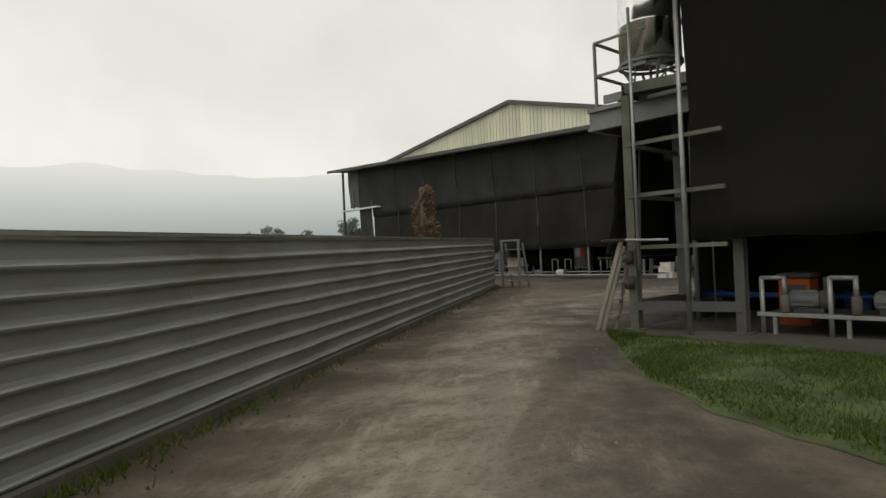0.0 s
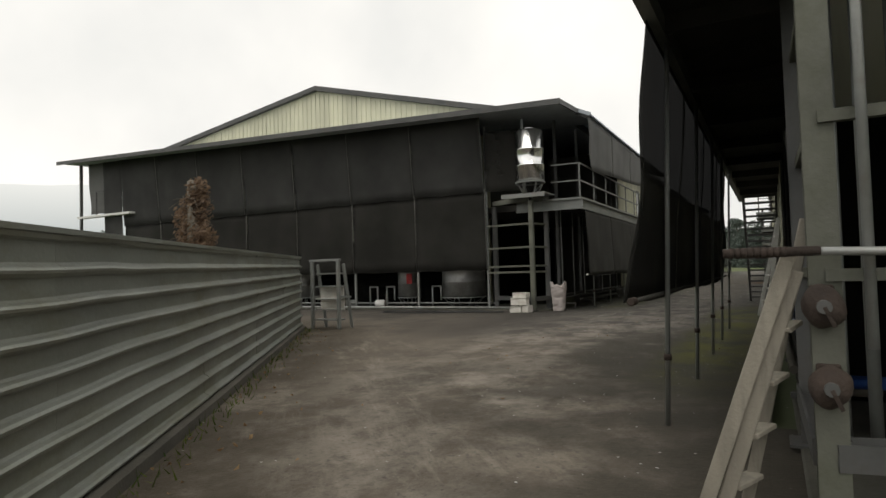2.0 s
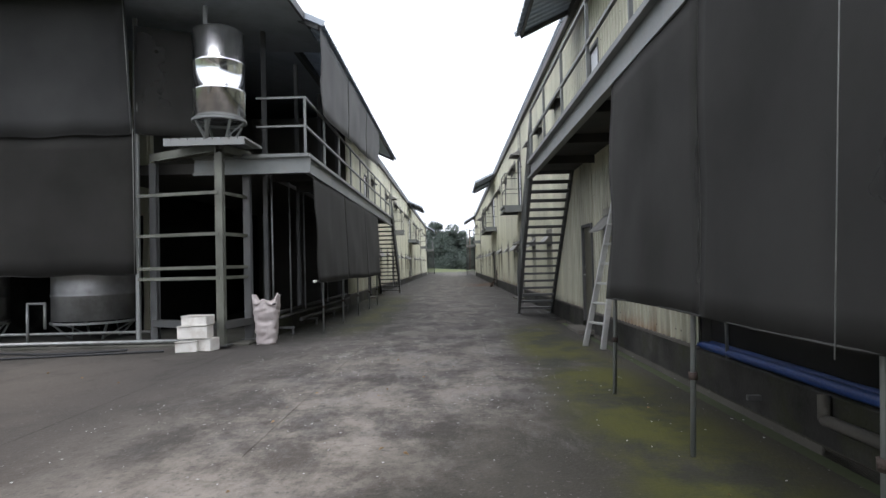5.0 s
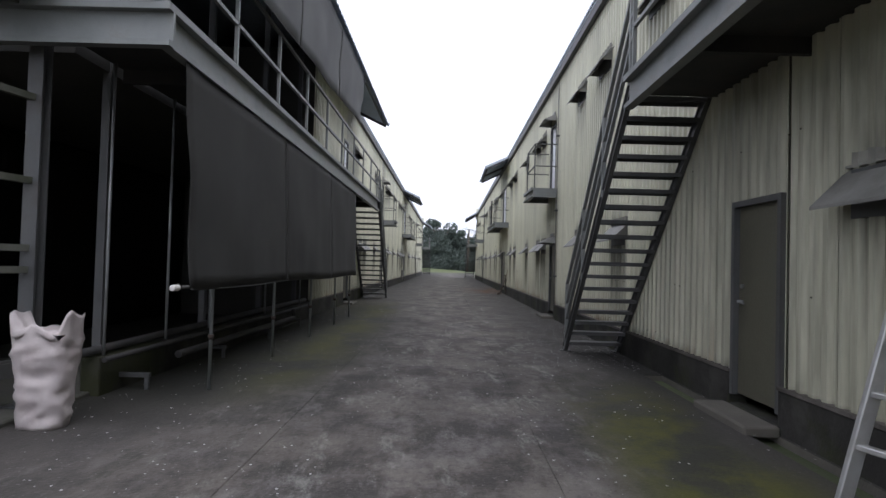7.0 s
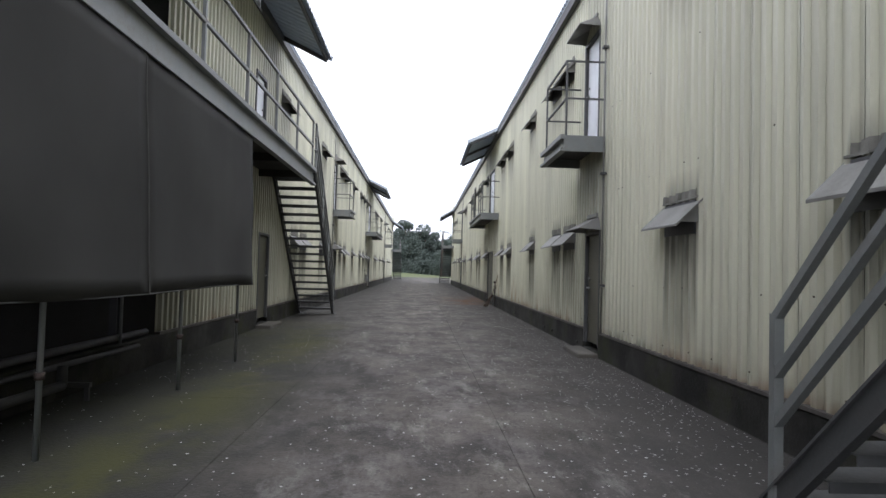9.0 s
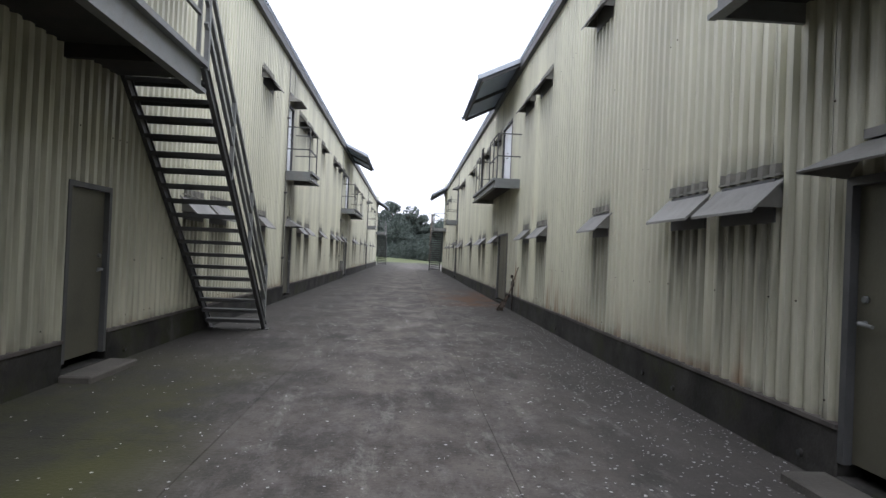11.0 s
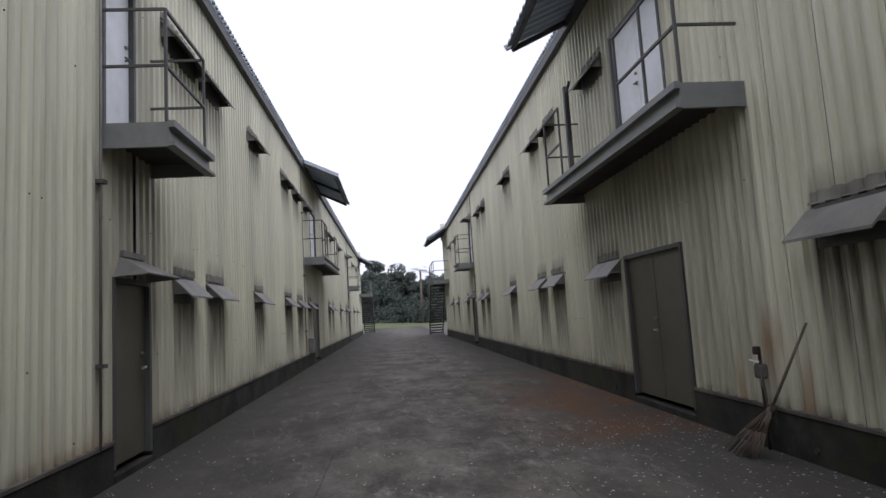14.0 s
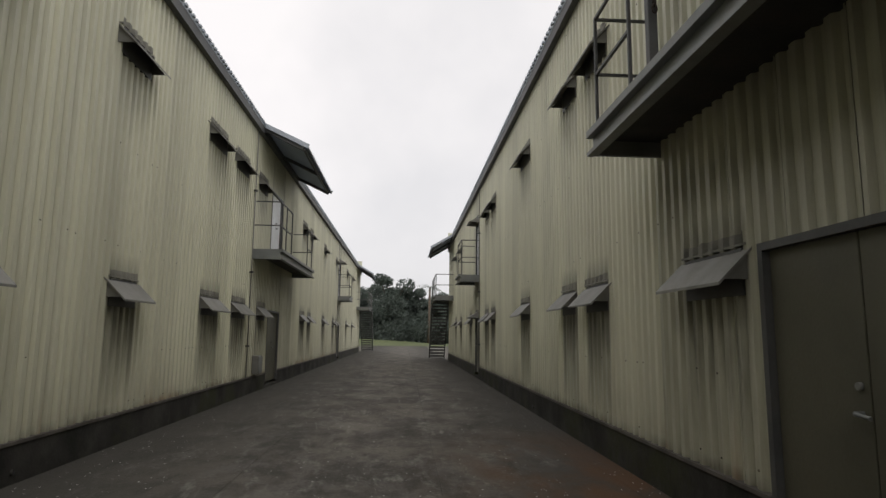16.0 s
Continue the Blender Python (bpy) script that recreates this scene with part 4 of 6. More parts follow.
    return m


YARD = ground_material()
bm = box(B(), -900, 900, -600, 1500, -0.5, -0.06)
SOIL = material("grassy_soil", (0.06, 0.075, 0.03), 0.95, 0, 0.2, 0.35, 0.5, 20)
tagged(part("ground", bm, SOIL), "green and brown open ground out to the hills", "ground", kind="structure")

# a narrow open drain runs at the foot of the near shed
DRAIN_X, DRAIN_Y = (-1.80, -1.60), (5.6, 18.3)
bed = B()
box(bed, -16.0, DRAIN_X[0], -9, 96, -0.30, -0.007)
box(bed, DRAIN_X[1], 4.8, -9, 96, -0.30, -0.007)
box(bed, *DRAIN_X, -9, DRAIN_Y[0], -0.30, -0.007)
box(bed, *DRAIN_X, DRAIN_Y[1], 96, -0.30, -0.007)
tagged(part("road_bed", bed, CONCRETE), "dark concrete bed in the slab joints", "road", kind="structure")
tagged(part("drain", box(B(), *DRAIN_X, *DRAIN_Y, -0.32, -0.20), PLINTH), "dark open drain along the shed footing", "drain", kind="structure")
SLAB_X = [-16.0, -11.5, -8.3, -6.6, -4.93, -3.28, -1.80, -1.60, 1.6, 4.8]
road = thing("road", "worn grey-brown concrete lane and yard in slabs", "road", kind="structure")
shared = {}
ys = [-9 + 3.9 * i for i in range(28)]
top_piece = softened(box(B(), DRAIN_X[0], DRAIN_X[1], 2.7, DRAIN_Y[0], -0.12, 0.0), 0.002)
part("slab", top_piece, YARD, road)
for i, (x0, x1) in enumerate(zip(SLAB_X, SLAB_X[1:])):
    for y0, y1 in zip(ys, ys[1:]):
        if x0 == DRAIN_X[0] and DRAIN_Y[0] < y1 < DRAIN_Y[1] + 1:
            continue
        if (x0 >= -1.61 or x1 <= -6.5) and y0 > 24:
            continue
        joint = 0.0 if y1 < 11 else 0.0016
        key = (round(x1 - x0, 3), joint)
        if key not in shared:
            w, h = (x1 - x0) / 2 - joint, 3.9 / 2 - joint * 0.4
            sb = box(B(), -w, w, -h, h, -0.12, 0.0)
            if joint:
                softened(sb, 0.002)
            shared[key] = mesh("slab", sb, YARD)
        s = new("slab", shared[key])
        s.location = ((x0 + x1) / 2, (y0 + y1) / 2, 0)
        s.parent = road

# ribbed steel fence beside the drive
FENCE_A, FENCE_B = Vector((0.95, -4.75, 0)), Vector((-9.85, 10.3, 0))
along = (FENCE_B - FENCE_A).normalized()
off = Vector((along.y, -along.x, 0))
if off.x < 0:
    off = -off
length = (FENCE_B - FENCE_A).length


def fence_top(s):
    """Height of the fence: it stands taller towards its far end."""
    return 1.085 + 0.29 * s / length


def fence_sheet(s0, s1, seed):
    """One sheet of the fence: broad flats with a round rib between them, running lengthwise and dented here and there."""
    rnd = random.Random(seed)
    top = 1.0
    prof = [(0.035, 0.0)]
    pitch = 0.115
    for k in range(8):
        z = 0.08 + k * pitch
        prof += [(z - 0.026, 0.0), (z - 0.020, 0.022), (z - 0.010, 0.040), (z, 0.044), (z + 0.009, 0.034), (z + 0.017, 0.012), (z + 0.026, 0.0)]
    prof += [(top - 0.02, 0.0), (top - 0.012, 0.026), (top + 0.004, 0.032), (top + 0.02, 0.02)]
    n = 10
    verts = []
    ph = rnd.random() * 50
    for i in range(n + 1):
        s = s0 + (s1 - s0) * i / n
        for z, d in prof:
            p = FENCE_A + along * s + off * (d + 0.010 * noise.noise(Vector((s * 1.3 + ph, z * 2.5, 0))))
            zz = z * fence_top(s) + 0.008 * noise.noise(Vector((s * 1.7, z * 3, ph)))
            verts.append((p.x, p.y, zz))
    k = len(prof)
    faces = [(i * k + j, (i + 1) * k + j, (i + 1) * k + j + 1, i * k + j + 1) for i in range(n) for j in range(k - 1)]
    me = bpy.data.meshes.new("fence_sheet")
    me.from_pydata(verts, [], faces)
    me.materials.append(FENCE)
    return me


fence = thing("site_fence", "grey-green horizontally ribbed steel site fence, dented and stained", "fence", tuple(FENCE_A))
inv = Matrix.Translation(-FENCE_A)
s, k = 0.0, 0
while s < length - 0.05:
    e = min(s + 2.3, length)
    me = fence_sheet(s, e, k)
    me.transform(inv)
    ob = part("fence_sheet", me, None, fence)
    ob.modifiers.new("thickness", "SOLIDIFY").thickness = 0.004
    s, k = e + 0.0, k + 1
for q in range(int(length / 2.3) + 2):
    p = FENCE_A + along * min(q * 2.3, length) - off * 0.04
    part("post", _moved(tube(B(), p, p + Vector((0, 0, fence_top(min(q * 2.3, length)) - 0.01)), 0.03), inv), GALV, fence)
cap = B()
beam(cap, FENCE_A + Vector((0, 0, fence_top(0) + 0.02)) + off * 0.01, FENCE_B + Vector((0, 0, fence_top(length) + 0.02)) + off * 0.01, 0.06, 0.025)
part("cap", _moved(cap, inv), FENCE, fence)
foot = B()
beam(foot, FENCE_A + Vector((0, 0, 0.03)) + off * 0.03, FENCE_B + Vector((0, 0, 0.03)) + off * 0.03, 0.14, 0.08)
tagged(part("kerb_fence", foot, CONCRETE), "low stained concrete kerb under the fence", "kerb", kind="structure")


# ---- netted fronts ----
PAD = material("mossy_porch_concrete", (0.062, 0.060, 0.048), 0.92, 0, 1.3, 0.4, 0.5, 40, (0.030, 0.033, 0.016), 0.8, 1.7)
WHITE_PAINT = material("chalky_white_paint", (0.7, 0.7, 0.68), 0.7, 0, 5, 0.12, 0.1, 60, (0.4, 0.38, 0.34), 0.4, 5)
HOSE = material("black_rubber_hose", (0.02, 0.02, 0.02), 0.6, 0, 9, 0.2)
RED = material("faded_red_label", (0.45, 0.03, 0.03), 0.6, 0, 9, 0.2)
NETS = {"R": (4.0, [-0.90, 1.25, 3.4, 5.55, 7.7, 9.85, 12.0]), "L": (15.70, [-8.28, -10.42, -12.58, -14.72, -16.9, -19.05, -21.2, -23.3])}


def net_roller(b, y0, y1, z, label):
    t = thing("net_roller", label, "pole", (X(b, WALK_U - 0.01), y0, z))
    inv = Matrix.Translation(-Vector(t.location))
    x = X(b, WALK_U - (0.080 if b == "R" else 0.045))
    part("pipe", _moved(tube(B(), (x, y0 - 0.22, z), (x, y1 + 0.05, z), 0.013, 10), inv), THREAD, t)
    part("end_wrap", _moved(softened(tube(B(), (x, y0 - 0.25, z), (x, y0 - 0.15, z), 0.023, 10), 0.006), inv), CARTON if b == "L" else RUST, t, "end wrapped in dirty cloth")


def porch_top(b, x):
    """Underside of the porch roof near its front edge."""
    return 4.95 + 0.76 * (abs(x - FACE[b]) + 0.82) / 20.0


for b in "RL":
    yf, xs = NETS[b]
    # porch floor and lean-to roof
    bm = ubox(B(), b, -0.12 if b == "R" else 0.02, 21.5, 3.53 if b == "R" else 15.62, FRONT[b] + GABLE, -0.05, 0.035)
    tagged(part("pavement_porch_" + SIDE[b], softened(bm, 0.01), PAD), "low dark mossy concrete pad under the netted porch", "concrete pad", kind="structure")
    ya, yb, za, zb = FRONT[b] - (1.0 if b == "R" else 0.62), FRONT[b] + GABLE, 4.80 if b == "R" else 4.91, 5.05
    rise, edge = (0.5, -0.82) if b == "R" else (0.78, -0.66)
    bm = B()
    vs = [bm.verts.new((X(b, u), y, z + dz)) for dz in (0, 0.05) for u, y, z in ((edge, ya, za), (19.55, ya, za + rise), (19.55, yb, zb + rise), (edge, yb, zb))]
    for f in ((3, 2, 1, 0), (4, 5, 6, 7), (0, 1, 5, 4), (1, 2, 6, 5), (2, 3, 7, 6), (3, 0, 4, 7)):
        bm.faces.new([vs[i] for i in f])
    tagged(part("roof_porch_" + SIDE[b], bm, ROOF), "flat grey metal lean-to roof over the netted porch", "roof", kind="structure")
    bm = B()
    beam(bm, (X(b, edge - 0.04), ya - 0.015, za + 0.01), (X(b, 19.59), ya - 0.015, za + rise + 0.01), 0.03, 0.135)
    beam(bm, (X(b, edge - 0.02), ya, za + 0.01), (X(b, edge - 0.02), ya + 2.0, za + 0.15), 0.04, 0.12)
    tagged(part("trim_porch_" + SIDE[b], bm, DARK_STEEL), "dark fascia along the porch roof", "trim", kind="structure")
    # nets across the front
    net_y = yf
    for i, (x0, x1) in enumerate(zip(xs, xs[1:])):
        if b == "L":
            net_sheet("shade_net", "black shade cloth panel hung across the shed front", [(x0, FRONT[b] + 0.05, porch_top(b, x0)), (x1, FRONT[b] + 0.05, porch_top(b, x1)), (x1, net_y - 0.05, 3.10), (x0, net_y - 0.05, 3.10)], 14, 8, 0.03, i + 2, UPPER_NET, cords=(0.0,), group="nets of the sheds")
            net_sheet("shade_net", "black shade cloth panel hung across the shed front", [(x0, net_y, 3.16), (x1, net_y, 3.16), (x1, net_y, 1.06), (x0, net_y, 1.06)], 14, 8, 0.03, i + 20, FRONT_NET, cords=(0.0,), group="nets of the sheds")
        else:
            net_sheet("shade_net", "black shade cloth panel hung across the shed front", [(x0, net_y, 4.72), (x1, net_y, 4.72), (x1, net_y, 1.04), (x0, net_y, 1.04)], 14, 14, 0.05, i + 40, DARKER_NET, group="nets of the sheds")
    if b == "L":
        net_sheet("shade_net", "black shade cloth panel behind the water tank", [(-8.28, 15.72, 4.72), (-6.95, 16.35, 4.72), (-6.95, 16.35, 3.12), (-8.28, 15.72, 3.12)], 10, 8, 0.03, 77, group="nets of the sheds")
    for i, x in enumerate(xs):
        if b == "L":
            tagged(part("porch_post", softened(beam(B(), (x, net_y + 0.06, 0.03), (x, net_y + 0.06, 4.84), 0.055, 0.055), 0.004), GREY_STEEL), "square grey steel post of the porch front", "post", "posts of the porches")
        elif i > 0:
            tagged(part("porch_post", hbeam(B(), (x, net_y + 0.2, 0.03), (x, net_y + 0.2, 4.7), 0.16, 0.16), DARK_STEEL), "grey steel column of the porch front", "post", "posts of the porches")
    # foot pipe
    y = yf + 0.02 if b == "L" else 4.3
    if b == "L":
        t = thing("foot_pipe", "grey steel pipe along the foot of the netted front", "pipe", (-8.3, y, 0.06))
        inv = Matrix.Translation(-Vector(t.location))
        part("pipe", _moved(tube(B(), (-7.0, y, 0.075), (-23.4, y, 0.075), 0.03, 8), inv), GALV, t)
        part("upper_pipe", _moved(tube(B(), (-8.3, y + 0.5, 0.17), (-19, y + 0.5, 0.17), 0.022, 8), inv), GALV, t)
        for k in range(9):
            xx = -7.6 - k * 1.9
            part("saddle", _moved(box(B(), xx - 0.05, xx + 0.05, y - 0.05, y + 0.05, 0.0, 0.05), inv), CONCRETE, t)
    # dark curtains inside, along the porch and across it
    yq = FRONT[b] + 2.3
    net_sheet("inner_curtain", "black cloth curtain hung inside the porch", [(X(b, 0.12 if b == "R" else PORCH_IN), yq, 2.1), (X(b, 19), yq, 2.1), (X(b, 19), yq, 0.04), (X(b, 0.12 if b == "R" else PORCH_IN), yq, 0.04)], 60, 5, 0.06, 61, DARKER_NET)
    if b == "L":
        # added dark walls and deck, standing in for the shed's unlit depth
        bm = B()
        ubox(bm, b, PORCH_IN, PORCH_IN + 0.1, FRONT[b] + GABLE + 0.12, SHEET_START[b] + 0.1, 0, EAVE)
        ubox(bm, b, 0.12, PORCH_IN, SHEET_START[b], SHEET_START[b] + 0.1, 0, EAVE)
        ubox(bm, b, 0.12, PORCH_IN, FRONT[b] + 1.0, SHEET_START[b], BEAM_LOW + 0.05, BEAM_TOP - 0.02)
        tagged(part("wall_backing_left", bm, INSIDE), "unseen dark walls and deck added behind the deep porch", "wall", kind="structure")
        for k in range(4):
            tagged(part("porch_post", hbeam(B(), (X(b, 0.14), FRONT[b] + 1.5 + k * 2.1, 0.0), (X(b, 0.14), FRONT[b] + 1.5 + k * 2.1, EAVE - 0.1), 0.07, 0.07, 0.01), DARK_STEEL), "dark steel column of the deep porch", "post", "posts of the porches")
        # added black sheet in place of the darkness further inside
        net_sheet("inner_curtain", "black sheet added for the dark depth of the porch", [(X(b, PORCH_IN - 0.1), FRONT[b] + 2.6, BEAM_LOW), (X(b, PORCH_IN - 0.1), SHEET_START[b], BEAM_LOW), (X(b, PORCH_IN - 0.1), SHEET_START[b], 0.02), (X(b, PORCH_IN - 0.1), FRONT[b] + 2.6, 0.02)], 40, 8, 0.05, 64, DARKER_NET)
    if b == "R":
        net_sheet("inner_curtain", "black cloth curtain along the porch side", [(X(b, 0.10), FRONT[b] + 1.0, EAVE), (X(b, 0.10), SHEET_START[b], EAVE), (X(b, 0.10), SHEET_START[b], 0.30), (X(b, 0.10), FRONT[b] + 1.0, 0.30)], 40, 8, 0.05, 63, NET)
    # thin pipes standing along the side
    k = FRONT[b] + 1.3
    while k < SHEET_START[b] - 0.4:
        tagged(part("stand_pipe", tube(B(), (X(b, -0.02), k, 0.02), (X(b, -0.02), k, BEAM_LOW + 0.1), 0.014, 6), GALV), "thin galvanised pipe standing under the walkway", "pipe", "pipes under the walkway")
        k += 1.05 if k < FRONT[b] + 3 else 2.1

# cloths along the lane sides
net_sheet("lane_net", "large black shade cloth hanging from the walkway edge", [(X("R", WALK_U - 0.03), 4.98, WALK_LOW + 0.0), (X("R", WALK_U - 0.03), 11.9, WALK_LOW + 0.0), (X("R", WALK_U - 0.11), 11.9, 0.78), (X("R", WALK_U - 0.15), 4.76, 0.83)], 60, 14, 0.035, 5, strips=4)
net_sheet("lane_net", "large black shade cloth hanging from the walkway edge", [(X("L", WALK_U - 0.03), 16.2, WALK_LOW + 0.0), (X("L", WALK_U - 0.03), 24.2, WALK_LOW + 0.0), (X("L", WALK_U - 0.08), 24.25, 0.83), (X("L", WALK_U - 0.08), 16.34, 0.86)], 60, 14, 0.035, 6, OLD_NET, strips=3)
for y in (7.18, 8.89):
    tagged(part("hanging_cord", tube(B(), (X("R", WALK_U - 0.185), y, 0.76), (X("R", WALK_U - 0.075), y, WALK_TOP - 0.02), 0.0025, 5), CORD), "thin pale cord hanging over the shade cloth", "cord", "cords over the cloth")
net_sheet("upper_net", "faded grey shade cloth hanging below the canopy", [(X("L", -0.93), 16.35, 4.86), (X("L", -0.93), 24.1, 4.86), (X("L", -0.88), 24.1, 3.9), (X("L", -0.88), 16.6, 3.55)], 50, 8, 0.035, 8, PALE_NET, 3)
net_roller("R", 4.70, 11.9, 0.85, "steel pipe rolled into the foot of the shade cloth")
net_roller("L", 16.33, 24.25, 0.88, "steel pipe rolled into the foot of the shade cloth")
for b, ys2 in (("R", (5.42, 7.2, 8.87, 10.35, 11.95)), ("L", (16.95, 18.75, 20.6, 22.45, 24.0))):
    for y in ys2:
        t = thing("net_pole", "thin galvanised pole standing behind the shade cloth", "pole", (X(b, WALK_U - (0.07 if b == "R" else -0.01)), y, 0), group="poles under the walkway")
        part("pole", tube(B(), (0, 0, 0), (0.09 if b == "R" else 0.0, 0, WALK_LOW), 0.016, 8), GREY_STEEL, t)
        part("clamp", tube(B(), (0.015 if b == "R" else 0.0, 0, 0.42), (0.015 if b == "R" else 0.0, 0, 0.46), 0.026, 8), RUST, t)

# pipes beside the footing of the netted sides
for b, y0, y1, blue in (("R", 5.5, 12.3, True), ("L", 16.3, 23.6, False)):
    t = thing("service_pipes", "blue and grey plastic service pipes along the shed footing" if blue else "dull grey service pipes along the shed footing", "pipes", (X(b, -0.1), y0, 0))
    inv = Matrix.Translation(-Vector(t.location))
    for u, z in ((0.0, 0.338), (0.075, 0.34)) if blue else ((0.02, 0.345),):
        part("pipe", _moved(tube(B(), (X(b, u), y0, z + 0.003), (X(b, u), y1, z), 0.034, 10), inv), BLUE if blue else BLACK_STEEL, t)
    if blue:
        for k in range(2):
            part("pipe", _moved(tube(B(), (X(b, 0.0), y0 - 0.05 - 0.07 * k, 0.34), (X(b, 4.2), y0 - 0.05 - 0.07 * k, 0.34), 0.032, 10), inv), BLUE, t)
        part("elbow", _moved(softened(tube(B(), (X(b, -0.05), y0 - 0.1, 0.30), (X(b, 0.3), y0 - 0.06, 0.29), 0.038, 10), 0.008), inv), CONCRETE, t, "grey plastic elbow")
    out = -0.10 if blue else -0.26
    part("pipe", _moved(tube(B(), (X(b, out), y0 + 1.2, 0.20), (X(b, out), y1 - 1.9, 0.17), 0.034, 10), inv), CONCRETE if blue else BLACK_STEEL, t, "dusty grey plastic pipe")
    part("elbow", _moved(tube(B(), (X(b, out), y1 - 1.9, 0.17), (X(b, out + 0.02), y1 - 1.87, 0.30), 0.034, 10), inv), CONCRETE if blue else BLACK_STEEL, t)
    if not blue:
        part("pipe", _moved(tube(B(), (X(b, -0.14), y0 + 0.2, 0.30), (X(b, -0.14), y1 - 0.5, 0.27), 0.022, 10), inv), BLACK_STEEL, t)
    k = y0 + 0.6
    while k < y1 - 0.2:
        part("bracket", _moved(box(B(), *sorted((X(b, out - 0.04), X(b, -0.05))), k - 0.02, k + 0.02, 0.10, 0.135), inv), DARK_STEEL, t)
        if not blue:
            part("bracket_leg", _moved(box(B(), *sorted((X(b, out - 0.03), X(b, out))), k - 0.015, k + 0.015, 0.0, 0.10), inv), DARK_STEEL, t)
        k += 1.7


# ---- tank towers ----
def tower(b, c1, c2, c3, pipe, rungs, top):
    t = thing("tank_tower", "grey steel tower frame with rungs below a water tank", "tower", (*c1, 0), group="tank towers")
    inv = Matrix.Translation(-Vector(t.location))
    for c, h, m in ((c1, top, MOSSY), (c2, top + 0.05, DARK_STEEL), (c3, top, DARK_STEEL)):
        part("column", _moved(hbeam(B(), (*c, 0.03), (*c, h), 0.105, 0.105, 0.012), inv), m, t)
        part("base_plate", _moved(box(B(), c[0] - 0.11, c[0] + 0.11, c[1] - 0.11, c[1] + 0.11, 0.03, 0.045), inv), DARK_STEEL, t)
    steel = MOSSY
    for z in rungs:
        part("rung", _moved(beam(B(), (c1[0], c1[1] - 0.05, z), (c3[0], c1[1] - (0.06 if b == "R" else -0.2), z), 0.045, 0.045), inv), steel, t)
        part("rung", _moved(beam(B(), (*c1, z), (*c2, z), 0.045, 0.045), inv), steel, t)
    for p, q in ((c1, c3), (c1, c2)):
        part("sill_beam", _moved(hbeam(B(), (*p, 0.31), (*q, 0.31), 0.10, 0.13, 0.012, (0, 0, 1)), inv), DARK_STEEL, t)
        part("head_beam", _moved(hbeam(B(), (*p, top + 0.07), (*q, top + 0.07), 0.12, 0.14, 0.014, (0, 0, 1)), inv), steel, t)
    if pipe:
        part("upright_pipe", _moved(tube(B(), (*pipe, 0.03), (*pipe, 3.9), 0.024, 10), inv), GALV, t)
        q = (c1[0] + 0.13, c1[1] - 0.12)
        part("upright_pipe", _moved(tube(B(), (*q, 0.72), (*q, 3.7), 0.018, 10), inv), GALV, t)
    return t


def water_tank(x, y, z, r, h, group="", steel=None, label="shiny stainless steel water tank on splayed legs"):
    """A stainless tank with rolled bands and a shallow lid on a splayed leg frame."""
    steel = steel or STAINLESS
    t = thing("water_tank", label, "water tank", (x, y, z), group=group)
    legs = 0.30
    bm = B()
    seg = 28
    prof = [(r * 0.2, legs), (r, legs + 0.02), (r, legs + h * 0.30), (r + 0.012, legs + h * 0.31), (r + 0.012, legs + h * 0.33), (r, legs + h * 0.34), (r, legs + h * 0.62), (r + 0.012, legs + h * 0.63), (r + 0.012, legs + h * 0.65), (r, legs + h * 0.66), (r, legs + h), (r * 0.9, legs + h + 0.04), (r * 0.3, legs + h + 0.09)]
    rings = [[bm.verts.new((rr * math.cos(2 * math.pi * i / seg), rr * math.sin(2 * math.pi * i / seg), zz)) for i in range(seg)] for rr, zz in prof]
    for a, c in zip(rings, rings[1:]):
        for i in range(seg):
            bm.faces.new((a[i], a[(i + 1) % seg], c[(i + 1) % seg], c[i]))
    bm.faces.new(rings[0][::-1])
    bm.faces.new(rings[-1])
    body = part("body", bm, steel, t, smooth=True)
    part("lid", tube(B(), (0, 0, legs + h + 0.085), (0, 0, legs + h + 0.13), r * 0.32, 16), steel, body)
    part("leg_ring", ring(B(), r * 1.0, legs - 0.035, 0.04, 0.035), GREY_STEEL, t)
    for i in range(4):
        a = 2 * math.pi * (i + 0.5) / 4
        c, s = math.cos(a), math.sin(a)
        part("leg", beam(B(), (r * 0.55 * c, r * 0.55 * s, 0.0), (r * 0.98 * c, r * 0.98 * s, legs - 0.03), 0.028, 0.028), GREY_STEEL, t)
        c2, s2 = math.cos(a + 0.8), math.sin(a + 0.8)
        part("leg_brace", beam(B(), (r * 0.55 * c, r * 0.55 * s, 0.02), (r * 0.98 * c2, r * 0.98 * s2, legs - 0.03), 0.02, 0.02), GREY_STEEL, t)
    return t


tower("R", (-1.585, 3.96), (-1.60, 5.16), (-0.49, 4.2), (-0.885, 3.82), (0.98, 1.57, 2.16), 2.74)
tower("L", (-6.93, 15.42), (-6.78, 16.12), (-8.2, 16.1), None, (0.98, 1.13, 1.6, 2.18), 2.74)
for b, x0, x1, y0, y1 in (("R", -2.12, -0.95, 4.3, 5.2), ("L", -7.62, -6.5, 15.2, 15.95)):
    bm = B()
    k = x0
    while k < x1:
        box(bm, k, k + 0.10, y0, y1, 2.885, 2.915)
        k += 0.115
    t = tagged(part("tank_platform", bm, GREY_STEEL), "slatted grey steel platform under the water tank", "platform")
    box(bm := B(), x0, x1, y0, y0 + 0.04, 2.81, 2.885)
    part("edge_bar", bm, GREY_STEEL, t)
water_tank(-1.72, 4.78, 3.0, 0.38, 1.45, "water tanks")
water_tank(-6.95, 15.5, 2.915, 0.355, 1.24, "water tanks")
